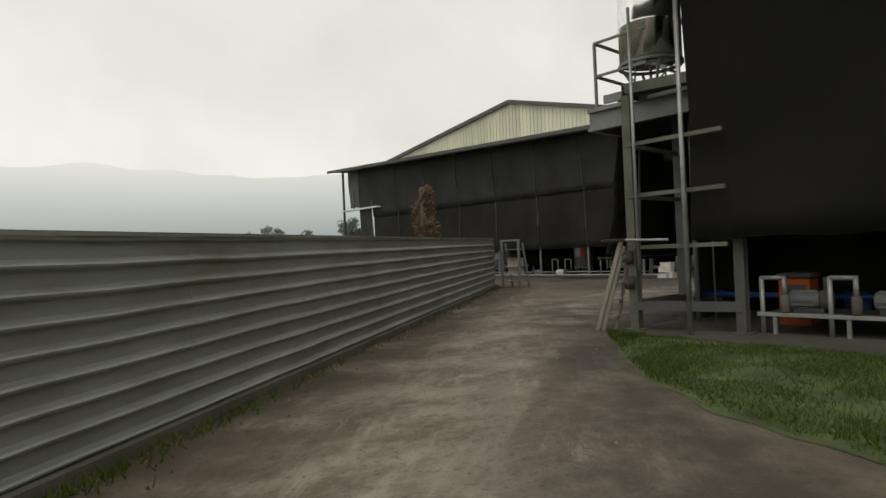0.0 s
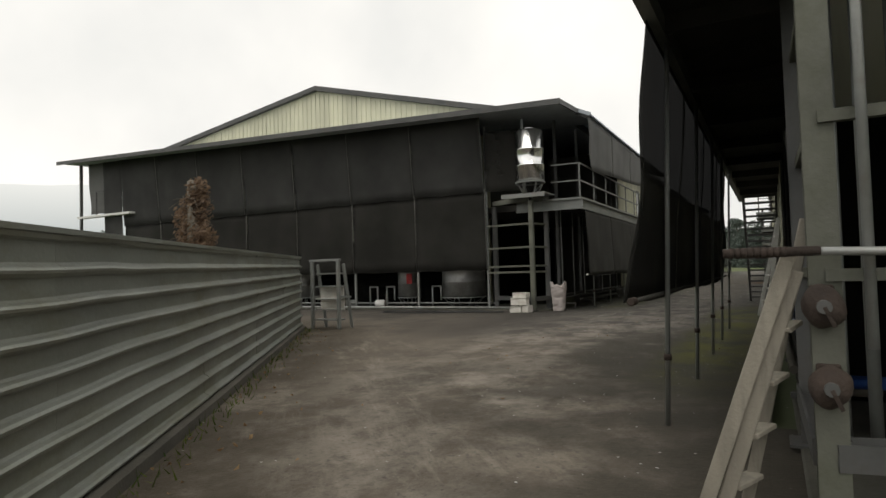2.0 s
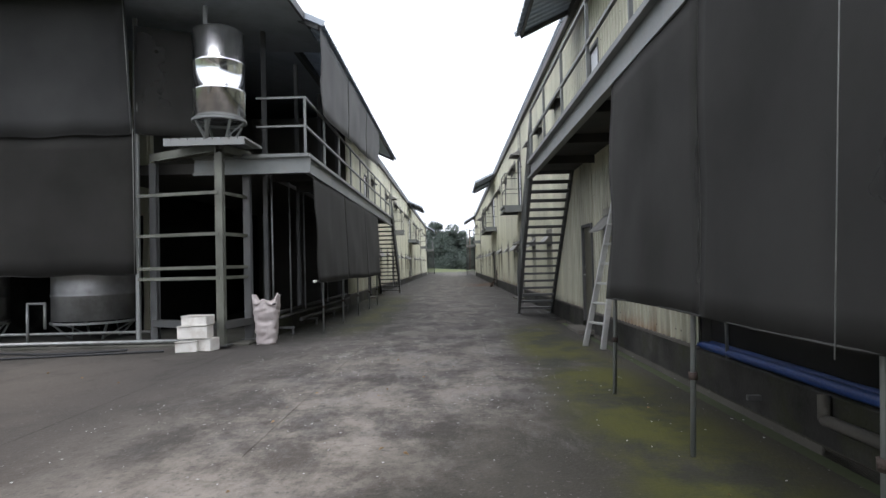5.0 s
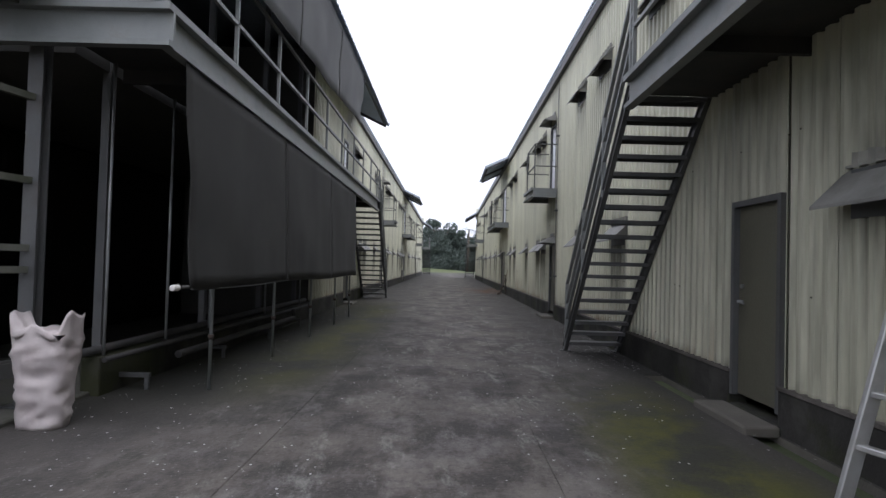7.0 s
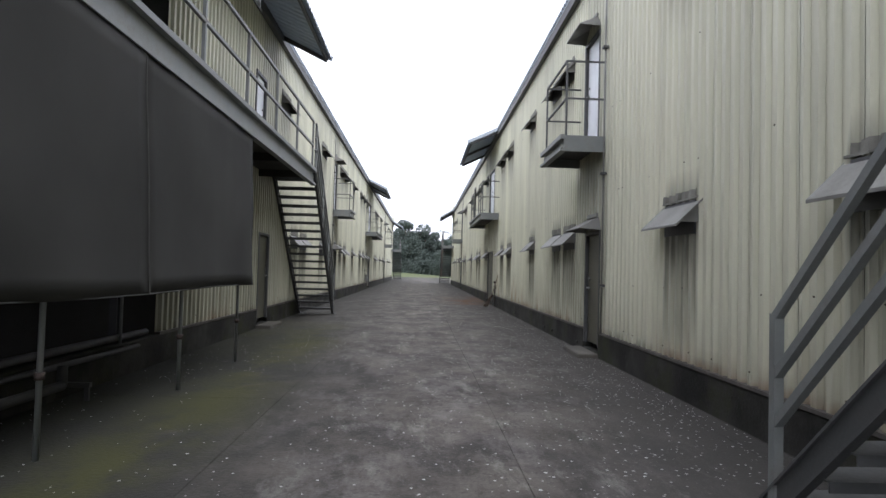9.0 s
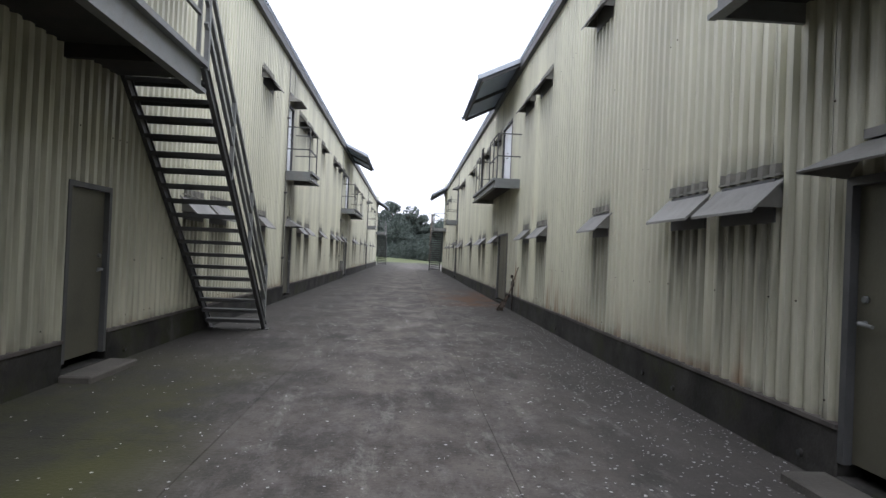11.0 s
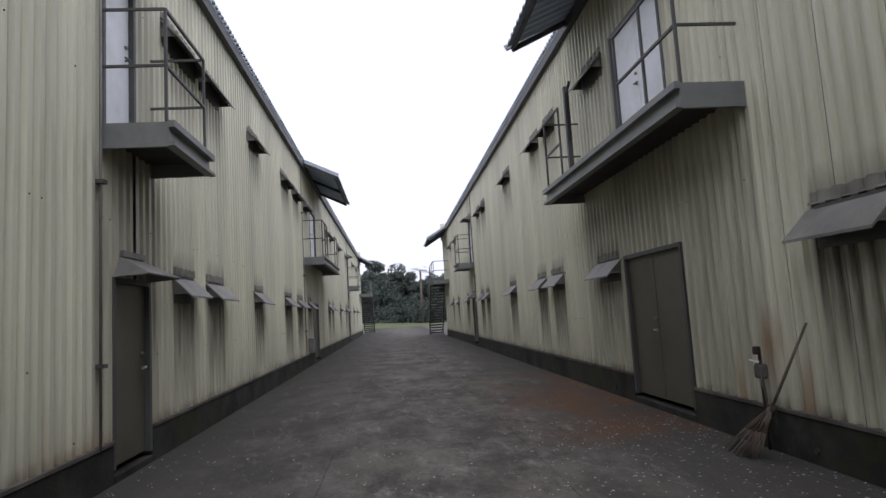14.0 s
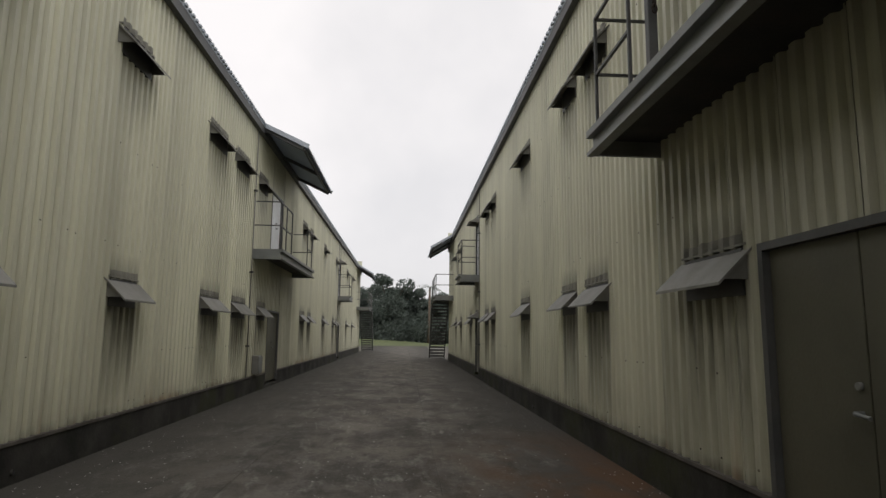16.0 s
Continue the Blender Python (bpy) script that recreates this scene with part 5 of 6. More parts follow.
tagged(part("tank_pipe", tube(B(), (-7.02, 15.22, 2.9), (-7.02, 15.22, 4.75), 0.03, 10), GREY_STEEL), "grey pipe standing in front of the water tank", "pipe")
for bx in (-2.1, -0.95):
    tagged(part("tank_support_beam", hbeam(B(), (bx + 0.25 if bx < -2 else bx, 4.35, 2.96), (bx + 0.25 if bx < -2 else bx, 5.3, 2.96), 0.09, 0.08), GREY_STEEL), "grey steel beam below the water tank", "beam", "tank support beams")

for x, y, r in ((-1.33, 4.95, 0.03), (-1.44, 5.0, 0.012), (-1.18, 5.1, 0.012)):
    tagged(part("stand_pipe", tube(B(), (x, y, 0.03), (x, y, 2.6), r, 10), GREY_STEEL), "grey steel pipe standing behind the tower", "pipe", "pipes behind the tower")

# storage tanks and pumps behind the netted front
water_tank(-11.3, 16.7, 0.035, 0.34, 1.25, "ground tanks", DULL_TANK, "dusty steel storage tank standing behind the nets")
water_tank(-9.5, 16.75, 0.035, 0.62, 1.3, "ground tanks", DULL_TANK, "wide dusty steel storage tank behind the nets")
water_tank(-15.5, 16.9, 0.035, 0.5, 1.2, "ground tanks", DULL_TANK, "dusty steel storage tank standing behind the nets")
tagged(part("tank_label", box(B(), -11.18, -11.0, 16.34, 16.36, 0.72, 1.02), RED), "small faded red panel on the tank", "label")


def pump(x, y, z, turn, mat, label):
    t = thing("pump", label, "pump", (x, y, z), group="pumps", turn=turn)
    body = softened(tube(B(), (-0.17, 0, 0.13), (0.12, 0, 0.13), 0.085, 16), 0.012)
    motor = part("motor", body, mat, t)
    fins = B()
    for k in range(10):
        a = 2 * math.pi * k / 10
        beam(fins, (-0.14, 0.09 * math.cos(a), 0.13 + 0.09 * math.sin(a)), (0.08, 0.09 * math.cos(a), 0.13 + 0.09 * math.sin(a)), 0.006, 0.02)
    part("cooling_fins", fins, mat, motor)
    head = part("pump_head", softened(tube(B(), (0.12, 0, 0.13), (0.22, 0, 0.13), 0.105, 16), 0.015), CONCRETE, t, "grey cast pump head")
    part("outlet", tube(B(), (0.17, 0, 0.22), (0.17, 0, 0.36), 0.03, 10), CONCRETE, head)
    part("foot", box(B(), -0.12, 0.16, -0.08, 0.08, 0.0, 0.045), DARK_STEEL, t)
    return t


GREYPUMP = material("grey_green_machine_paint", (0.20, 0.21, 0.20), 0.5, 0.1, 6, 0.2)
pump(-12.0, 16.2, 0.035, 20, WHITE_PAINT, "small white electric pump on the porch floor")
pump(-13.2, 16.3, 0.035, 200, GREYPUMP, "small grey electric pump on the porch floor")
for x in (-12.35, -11.75, -10.2):
    t = thing("riser_pipe", "thin grey bent water pipe above the porch floor", "pipe", (x, 16.15, 0.035), group="riser pipes")
    part("riser", tube(B(), (0, 0, 0), (0, 0, 0.62), 0.02, 8), GALV, t)
    part("bend", tube(B(), (0, 0, 0.61), (0.28, 0, 0.61), 0.02, 8), GALV, t)
    part("drop", tube(B(), (0.27, 0, 0.62), (0.27, 0, 0.22), 0.02, 8), GALV, t)

# pump bench with bent pipes on the near pad
t = thing("pump_bench", "grey steel bench frame with bent pipes beside the porch", "bench", (-0.33, 4.3, 0.035))
for x in (0.0, 0.62, 1.24):
    part("riser", tube(B(), (x, 0, 0), (x, 0, 0.58), 0.024, 10), GALV, t)
    part("elbow", tube(B(), (x - 0.005, 0, 0.575), (x + 0.22, 0, 0.575), 0.024, 10), GALV, t)
    part("drop", tube(B(), (x + 0.215, 0, 0.59), (x + 0.215, 0, 0.38), 0.024, 10), GALV, t)
    part("valve", softened(tube(B(), (x + 0.215, 0, 0.22), (x + 0.215, 0, 0.40), 0.045, 12), 0.01), CONCRETE, t)
part("slotted_rail", softened(box(B(), -0.05, 2.4, -0.03, 0.03, 0.18, 0.22), 0.004), GALV, t, "pale slotted steel rail")
for x in (0.1, 0.75, 1.5, 2.3):
    part("leg", box(B(), x, x + 0.035, -0.02, 0.02, 0, 0.18), GREY_STEEL, t)
part("shelf", box(B(), -0.03, 2.4, 0.03, 0.75, 0.18, 0.205), DARK_STEEL, t)
pump(0.0, 4.62, 0.24, 0, GREYPUMP, "ribbed grey electric motor pump on the bench")
pump(0.75, 4.62, 0.24, 0, GREYPUMP, "ribbed grey electric motor pump on the bench")
t = thing("orange_machine", "orange painted machine cabinet with a dark lid", "machine", (-0.26, 5.15, 0.035))
part("cabinet", softened(box(B(), -0.16, 0.16, -0.15, 0.15, 0.0, 0.53), 0.012), ORANGE, t)
part("lid", softened(box(B(), -0.18, 0.18, -0.17, 0.17, 0.53, 0.585), 0.012), DARK_STEEL, t)
part("panel", box(B(), -0.11, 0.11, -0.158, -0.15, 0.28, 0.46), DARK_STEEL, t)
tagged(part("blue_drum", softened(tube(B(), (0.15, 5.75, 0.035), (0.15, 5.75, 0.36), 0.13, 20), 0.02), BLUE), "blue plastic drum standing in the porch shade", "drum")

# roller pole, rusty drums and planks at the near tower
t = thing("roller_pole", "galvanised pole with a rusty spring end across the tower", "pole", (-1.6, 3.82, 1.07))
part("pipe", tube(B(), (-0.05, 0, 0), (0.52, 0, -0.02), 0.016, 10), GALV, t)
sp = B()
for k in range(9):
    tube(sp, (-0.30 + k * 0.022, 0, 0), (-0.30 + k * 0.022 + 0.018, 0, 0), 0.021, 10)
part("spring", sp, RUST, t, "rusty coiled spring")
part("spindle", tube(B(), (-0.32, 0, 0), (0.0, 0, 0), 0.018, 8), RUST, t)
for i, (x, y, z) in enumerate(((-1.60, 3.87, 0.87), (-1.59, 3.87, 0.58))):
    t = thing("rusty_winch", "rusty round winch gear bolted to the steel column", "winch", (x, y, z), group="winches on the column")
    bm = B()
    bmesh.ops.create_icosphere(bm, subdivisions=3, radius=0.07)
    for v in bm.verts:
        v.co *= 1 + 0.22 * noise.noise(v.co * 14 + Vector((i, 0, 0)))
        v.co.y = v.co.y * 0.75 - 0.03
        v.co.z *= 1.15
    part("drum", bm, RUST, t, "rusty lump of a winch drum", smooth=True)
    part("hub", tube(B(), (0, -0.10, 0), (0, -0.06, 0), 0.025, 10), DARK_STEEL, t)
    part("bracket", softened(box(B(), -0.04, 0.04, 0.015, 0.035, -0.075, 0.075), 0.006), RUST, t)
    part("crank", beam(B(), (0.0, -0.095, 0.0), (0.03, -0.095, -0.07), 0.012, 0.014), RUST, t)
t = thing("folded_ladder", "old pale timber step ladder leaning folded on the column", "ladder", (-1.96, 3.86, 0))
for x, y, lean, tall, wide in ((-0.095, 0.0, 0.36, 1.07, 0.055), (-0.028, 0.02, 0.31, 1.0, 0.055), (0.06, 0.16, 0.27, 1.20, 0.045)):
    part("rail", softened(beam(B(), (x, y, 0.0), (x + lean, y + 0.02, tall), wide, 0.024, (0, 1, 0)), 0.004), TIMBER, t)
for f in (0.16, 0.36, 0.56, 0.76):
    part("tread", softened(beam(B(), (-0.02 + 0.32 * f, 0.03, 1.02 * f), (0.07 + 0.26 * f, 0.16, 1.02 * f + 0.02), 0.07, 0.02), 0.003), TIMBER, t)

# step frame at the end of the fence
t = thing("step_frame", "grey wooden platform steps standing at the fence end", "steps", (-9.35, 10.45, 0))
for x in (-0.32, 0.32):
    part("upright", softened(box(B(), x - 0.03, x + 0.03, -0.03, 0.03, 0, 1.33), 0.004), GREY_STEEL, t)
    part("rear_leg", softened(beam(B(), (x, 0.40, 0.0), (x, 0.16, 1.25), 0.05, 0.05), 0.004), GREY_STEEL, t)
    part("side_bar", beam(B(), (x, 0.0, 0.62), (x, 0.38, 0.60), 0.03, 0.04), GREY_STEEL, t)
part("top_rail", softened(box(B(), -0.37, 0.37, -0.035, 0.035, 1.30, 1.345), 0.004), GREY_STEEL, t)
for i, z in enumerate((0.16, 0.36, 0.56, 0.80, 1.05)):
    part("tread", softened(box(B(), -0.30, 0.30, 0.0 + 0.02 * i, 0.22, z, z + 0.028), 0.004), ALU if i in (1, 2) else GREY_STEEL, t)
part("kick_board", box(B(), -0.29, 0.29, 0.20, 0.215, 0.36, 0.80), CARTON, t, "dirty pale board behind the treads")

# sack and cartons at the tower foot
def sack(x, y, h, w, seed):
    bm = B()
    seg, rows = 30, 30
    jit = random.Random(seed)
    rings = []
    for j in range(rows + 1):
        f = j / rows
        z = h * f
        bulge = 0.80 + 0.26 * step(0.0, 0.75, f) + 0.05 * math.sin(f * 9)
        ring = []
        for i in range(seg):
            a = 2 * math.pi * i / seg
            c, s = math.cos(a), math.sin(a)
            e = (abs(c) ** 4 + abs(s) ** 4) ** -0.25
            r = w / 2 * bulge * e * 0.92
            p = Vector((c * r, s * r * 0.72, z))
            crease = 0.013 * math.sin(z * 52 + 2.5 * math.sin(a * 2 + seed)) * (0.4 + 0.6 * f)
            wr = -0.045 * abs(noise.noise(Vector((c * 1.1 + seed, s * 1.1 + z * 2, z * 11)))) - 0.008 * abs(noise.noise(Vector((c * 3 + z * 5, s * 3, z * 23 + seed)))) + 0.016 * noise.noise(Vector((c * 2.2 + seed, s * 2.2, z * 7))) + 0.005 * noise.noise(Vector((c * 5 + seed, s * 5, z * 24))) + crease * 0.15
            p += Vector((c, s, 0)) * (wr + jit.uniform(-0.0012, 0.0012)) + Vector((0, 0, jit.uniform(-0.002, 0.002) if 0 < j < rows else 0))
            if f > 0.9:
                p.z += 0.05 * noise.noise(Vector((a * 1.6, seed, 3))) + (0.06 if abs(c) > 0.8 else -0.03)
            ring.append(bm.verts.new(p))
        rings.append(ring)
    for a, c in zip(rings, rings[1:]):
        for i in range(seg):
            bm.faces.new((a[i], a[(i + 1) % seg], c[(i + 1) % seg], c[i]))
    bm.faces.new(rings[0][::-1])
    inner = [bm.verts.new((v.co.x * 0.6, v.co.y * 0.6, h * 0.94)) for v in rings[-1]]
    for i in range(seg):
        bm.faces.new((rings[-1][i], rings[-1][(i + 1) % seg], inner[(i + 1) % seg], inner[i]))
    bm.faces.new(inner)
    ob = part("sack", bm, SACK, smooth=True)
    ob.location = (x, y, 0.0)
    return tagged(ob, "full white woven plastic sack with creases standing on concrete", "sack")


sack(-6.40, 15.74, 0.66, 0.38, 3)
for x, y, z, w, d, h, turn in ((-7.28, 15.14, 0.0, 0.28, 0.26, 0.14, 8), (-7.05, 15.2, 0.0, 0.24, 0.22, 0.17, -12), (-7.2, 15.18, 0.175, 0.40, 0.26, 0.17, 4), (-7.17, 15.2, 0.35, 0.36, 0.24, 0.13, -5)):
    t = thing("carton", "crumpled white cardboard carton stacked by the tower", "carton", (x, y, z), group="cartons by the tower", turn=turn)
    part("box_body", softened(box(B(), -w / 2, w / 2, -d / 2, d / 2, 0, h), 0.008), CARTON, t)
    part("flap", beam(B(), (-w / 2, -d / 2 + 0.01, h), (w / 2, -d / 2 + 0.02, h + 0.01), 0.06, 0.006), CARTON, t)

# black hose lying on the yard
cu = bpy.data.curves.new("hose", "CURVE")
cu.dimensions, cu.bevel_depth, cu.bevel_resolution = "3D", 0.016, 2
spl = cu.splines.new("BEZIER")
pts = [(-7.6, 15.1), (-8.3, 14.95), (-9.2, 14.75), (-10.2, 14.55), (-11.0, 14.9), (-10.2, 15.2), (-9.0, 15.05), (-8.2, 15.3)]
spl.bezier_points.add(len(pts) - 1)
for bp, (x, y) in zip(spl.bezier_points, pts):
    bp.co = (x, y, 0.017)
    bp.handle_left_type = bp.handle_right_type = "AUTO"
hose_ob = new("hose", cu)
cu.materials.append(HOSE)
tagged(hose_ob, "black rubber hose lying loosely on the yard", "hose")

# ladder leaning on the wall beside the walkway
t = thing("ladder", "worn grey timber ladder leaning on the shed wall", "ladder", (-1.94, 14.6, 0))
RAILS = [(Vector((-0.07, 0.18, 0.0)), Vector((0.34, 0.06, 1.9))), (Vector((0.07, -0.17, 0.0)), Vector((0.35, -0.22, 1.9)))]
for p, q in RAILS:
    part("rail", softened(beam(B(), p, q, 0.034, 0.07, (1, 0, 0)), 0.005), ALU, t)
for k in range(1, 8):
    f = 0.03 + k * 0.13
    part("rung", softened(beam(B(), RAILS[0][0].lerp(RAILS[0][1], f), RAILS[1][0].lerp(RAILS[1][1], f), 0.05, 0.026), 0.004), ALU, t)


# ---- small fittings along the lane ----
def door_hood(b, ym, z, w=0.36, label="small pitched steel hood over a door"):
    t = thing("door_hood", label, "door hood", (X(b, -0.03), ym, z), group="door hoods")
    bm = B()
    s = INTO[b]
    vs = [bm.verts.new(p) for p in ((0, -w * 0.62, 0.10), (0, w * 0.62, 0.10), (-s * 0.29, w, -0.06), (-s * 0.29, -w, -0.06), (0, -w, -0.08), (0, w, -0.08))]
    for f in ((0, 1, 2, 3), (0, 3, 4), (1, 5, 2)):
        bm.faces.new([vs[i] for i in f])
    ob = part("hood_plate", bm, AWNING, t)
    ob.modifiers.new("thickness", "SOLIDIFY").thickness = 0.012
    part("flashing", box(B(), *sorted((0.0, -s * 0.03)), -w * 0.62, w * 0.62, 0.10, 0.15), AWNING, t)
    return t


door_hood("R", 25.27, 1.70)
door_hood("R", 25.44, 4.40)
door_hood("L", 36.28, 1.68)
door_hood("L", 36.05, 4.36)
door_hood("L", 62.0, 4.36)
door_hood("R", 51.45, 4.36)
door_hood("R", 51.45, 1.70)
for b in "RL":
    for s, e, lo, hi in DOORS[b][:2] if b == "R" else DOORS[b][:1]:
        bm = ubox(B(), b, -0.30, -0.05, s - 0.05, e + 0.08, -0.02, 0.055)
        tagged(part("door_step", softened(bm, 0.012), CONCRETE), "low worn concrete step at a shed door", "step", "door steps")
# down pipes and corner flashings
for b, y in (("R", 24.78), ("R", 50.8), ("L", 35.66), ("L", 46.35), ("L", 61.3)):
    t = thing("down_pipe", "thin grey steel down pipe on the wall sheets", "pipe", (X(b, -0.06), y, 0.3), group="down pipes")
    part("pipe", tube(B(), (0, 0, 0.0), (0, 0, EAVE - 0.4), 0.011, 8), AWNING, t)
    for z in (0.6, 2.0, 3.6):
        part("clip", box(B(), -0.035, 0.035, -0.035, 0.035, z, z + 0.03), DARK_STEEL, t)
# standpipe with valve and a stick leaning beside it
t = thing("stand_tap", "old stained water tap and valve on the shed wall", "tap", (X("R", -0.08), 35.32, 0))
part("pipe", tube(B(), (0, 0, 0.0), (0, 0, 0.74), 0.012, 10), RUST, t)
part("valve", softened(box(B(), -0.035, 0.03, -0.05, 0.05, 0.52, 0.63), 0.015), CONCRETE, t)
part("handle", softened(tube(B(), (-0.02, 0, 0.70), (-0.02, 0.0, 0.76), 0.03, 10), 0.008), RUST, t)
part("cross_bar", tube(B(), (-0.04, -0.04, 0.65), (-0.04, 0.07, 0.655), 0.008, 8), WHITE_PAINT, t, "short pale pipe stub")
hoop_run(bm := B(), [Vector((-0.03, -0.03 - 0.05 * math.sin(k * 0.45), 0.56 - 0.06 * k)) for k in range(8)], 0.011)
part("hose_end", bm, CONCRETE, t)
t = thing("broom", "worn brown twig broom leaning against the footing", "broom", (-1.80, 35.07, 0.0))
rb = random.Random(21)
neck = Vector((0.06, -0.02, 0.33))
for k in range(70):
    a = rb.random() * 6.28
    r = 0.15 * rb.random() ** 0.5
    tip = Vector((-0.10 + r * math.cos(a) * 0.5, 0.16 + r * math.sin(a) * 1.5, 0.003 + 0.02 * rb.random()))
    mid = neck.lerp(tip, 0.5) + Vector((rb.uniform(-0.02, 0.02), rb.uniform(-0.02, 0.02), 0.02))
    part("bristle", tube(tube(B(), tip, mid, 0.0025, 4, 0.0035), mid, neck + Vector((0.012 * math.cos(a), 0.012 * math.sin(a), 0.03)), 0.0035, 4), BARK, t)
part("handle", tube(B(), neck - Vector((0.02, -0.03, 0.05)), (0.185, -0.31, 0.94), 0.012, 8, 0.009), BARK, t)
part("binding", tube(B(), neck - Vector((0.006, -0.01, 0.03)), neck + Vector((0.008, -0.02, 0.035)), 0.024, 10), RUST, t)
t = thing("meter_box", "small grey metal meter box on the wall", "meter box", (X("L", -0.04), 47.0, 0.36))
part("box_body", softened(box(B(), 0.0, 0.12, -0.16, 0.16, 0, 0.36), 0.01), AWNING, t)
part("lid", softened(box(B(), 0.12, 0.135, -0.14, 0.14, 0.02, 0.34), 0.004), GREY_STEEL, t)
# weep pipes through the footings
for b, ys3 in (("R", (25.9, 27.55, 28.2, 31.6, 34.83, 38.5, 44.0)), ("L", (28.55, 31.4, 39.6))):
    for y in ys3:
        t = thing("weep_pipe", "short dirty plastic drain pipe through the footing", "pipe", (X(b, -0.05), y, 0.09), group="weep pipes")
        x1 = -INTO[b] * 0.03
        part("pipe", tube(B(), (-x1, 0, 0), (x1 * 0.5, 0, 0), 0.024, 12), PLINTH, t)
        # solid black plug, painted for the darkness inside the pipe
        part("bore", tube(B(), (x1 * 0.4, 0, 0), (x1 * 0.6, 0, 0), 0.017, 12), HOSE, t, "black plug for the shaded bore")
# chain on the far end of the long balcony
t = thing("hoist_chain", "rusty chain hanging from a post on the balcony", "chain", (X("R", -0.50), 38.15, BEAM_TOP))
part("post", softened(box(B(), -0.03, 0.03, -0.03, 0.03, 0, 1.12), 0.004), DARK_STEEL, t)
part("arm", beam(B(), (0, 0, 1.02), (0, -0.18, 1.12), 0.03, 0.03), DARK_STEEL, t)
for k in range(14):
    bm = B()
    ang = 0 if k % 2 else math.pi / 2
    loop = [Vector((math.cos(ang) * 0.016 * math.cos(q), math.sin(ang) * 0.016 * math.cos(q) - 0.06, 1.02 - k * 0.045 + 0.03 * math.sin(q))) for q in (2 * math.pi * i / 8 for i in range(8))]
    for p, q in zip(loop, loop[1:] + loop[:1]):
        tube(bm, p, q, 0.006, 5)
    part("link", bm, RUST, t)
# end stairs, landings and canopies at the far ends of the sheds
for b in "RL":
    e = END[b]
    balcony(b, e - 2.6, e - 0.1, 0.8)
    railing("balcony_railing", b, -0.77, e - 2.57, e - 0.13, BEAM_TOP, 0.9, 3, (e - 2.57,), None, "grey steel railing on the landing")
    canopy(b, e - 3.0, e + 0.2, 1.0, 4.75)
    stair(b, e - 0.1, e + 2.8, thick=0.08)
    bm = ubox(B(), b, -0.10, 0.5, e - 0.05, e + 0.10, EAVE - 0.3, EAVE + 0.6)
    tagged(part("trim_parapet_" + SIDE[b], bm, CREAM), "short cream parapet at the shed end", "trim", kind="structure")
# far end of the netted front: a last dark net, a bleached one, and a white-edged landing
net_sheet("shade_net", "black shade cloth panel at the far end of the front", [(-23.3, 15.5, 5.66), (-24.4, 15.5, 5.70), (-24.4, 15.65, 1.2), (-23.3, 15.65, 1.2)], 8, 8, 0.03, 91, UPPER_NET, group="nets of the sheds")
net_sheet("shade_net", "bleached grey net at the end of the porch", [(-24.42, 15.6, 5.70), (-25.5, 15.6, 5.74), (-25.3, 15.6, 3.7), (-24.42, 15.6, 3.7)], 8, 8, 0.05, 92, PALE_NET, group="nets of the sheds")
t = thing("end_landing", "white edged landing at the far end of the netted front", "landing", (-24.4, 15.9, 3.62))
part("deck", box(B(), -1.5, 1.8, -0.52, -0.30, -0.08, 0.0), WHITE_PAINT, t)
part("post", box(B(), -1.36, -1.27, -0.5, -0.41, -3.62, 2.05), DARK_STEEL, t)
part("rail_post", box(B(), -0.31, -0.27, -0.5, -0.46, 0.0, 0.92), DARK_STEEL, t)
part("rail", box(B(), -0.27, 0.15, -0.5, -0.46, 0.88, 0.92), DARK_STEEL, t)


# ---- planting, litter and distance ----
def leaf_material(name, colour, colour2):
    m = bpy.data.materials.new(name)
    m.use_nodes = True
    n, l = m.node_tree.nodes, m.node_tree.links
    b = n["Principled BSDF"]
    b.inputs["Roughness"].default_value = 0.7
    geo = n.new("ShaderNodeNewGeometry")
    mx = n.new("ShaderNodeMix")
    mx.data_type = "RGBA"
    mx.inputs[6].default_value, mx.inputs[7].default_value = (*colour, 1), (*colour2, 1)
    l.new(geo.outputs["Random Per Island"], mx.inputs[0])
    l.new(mx.outputs[2], b.inputs["Base Color"])
    # thin leaves let some light through
    thin, both = n.new("ShaderNodeBsdfTranslucent"), n.new("ShaderNodeMixShader")
    l.new(mx.outputs[2], thin.inputs[0])
    both.inputs[0].default_value = 0.4
    l.new(b.outputs[0], both.inputs[1])
    l.new(thin.outputs[0], both.inputs[2])
    l.new(both.outputs[0], n["Material Output"].inputs[0])
    return m


GRASS = leaf_material("lawn_grass", (0.034, 0.066, 0.006), (0.110, 0.140, 0.016))
# trees and fronds greyed and paled: distance haze put into the leaf colour
LEAF = leaf_material("hazed_tree_leaves", (0.085, 0.112, 0.095), (0.16, 0.19, 0.165))
FROND = leaf_material("palm_fronds", (0.10, 0.13, 0.10), (0.17, 0.20, 0.16))
DEADLEAF = leaf_material("dead_leaves", (0.16, 0.09, 0.04), (0.30, 0.20, 0.10))
VINE = leaf_material("withered_vine", (0.11, 0.07, 0.045), (0.24, 0.16, 0.10))
FLAKE = leaf_material("pale_litter", (0.26, 0.25, 0.235), (0.62, 0.61, 0.59))


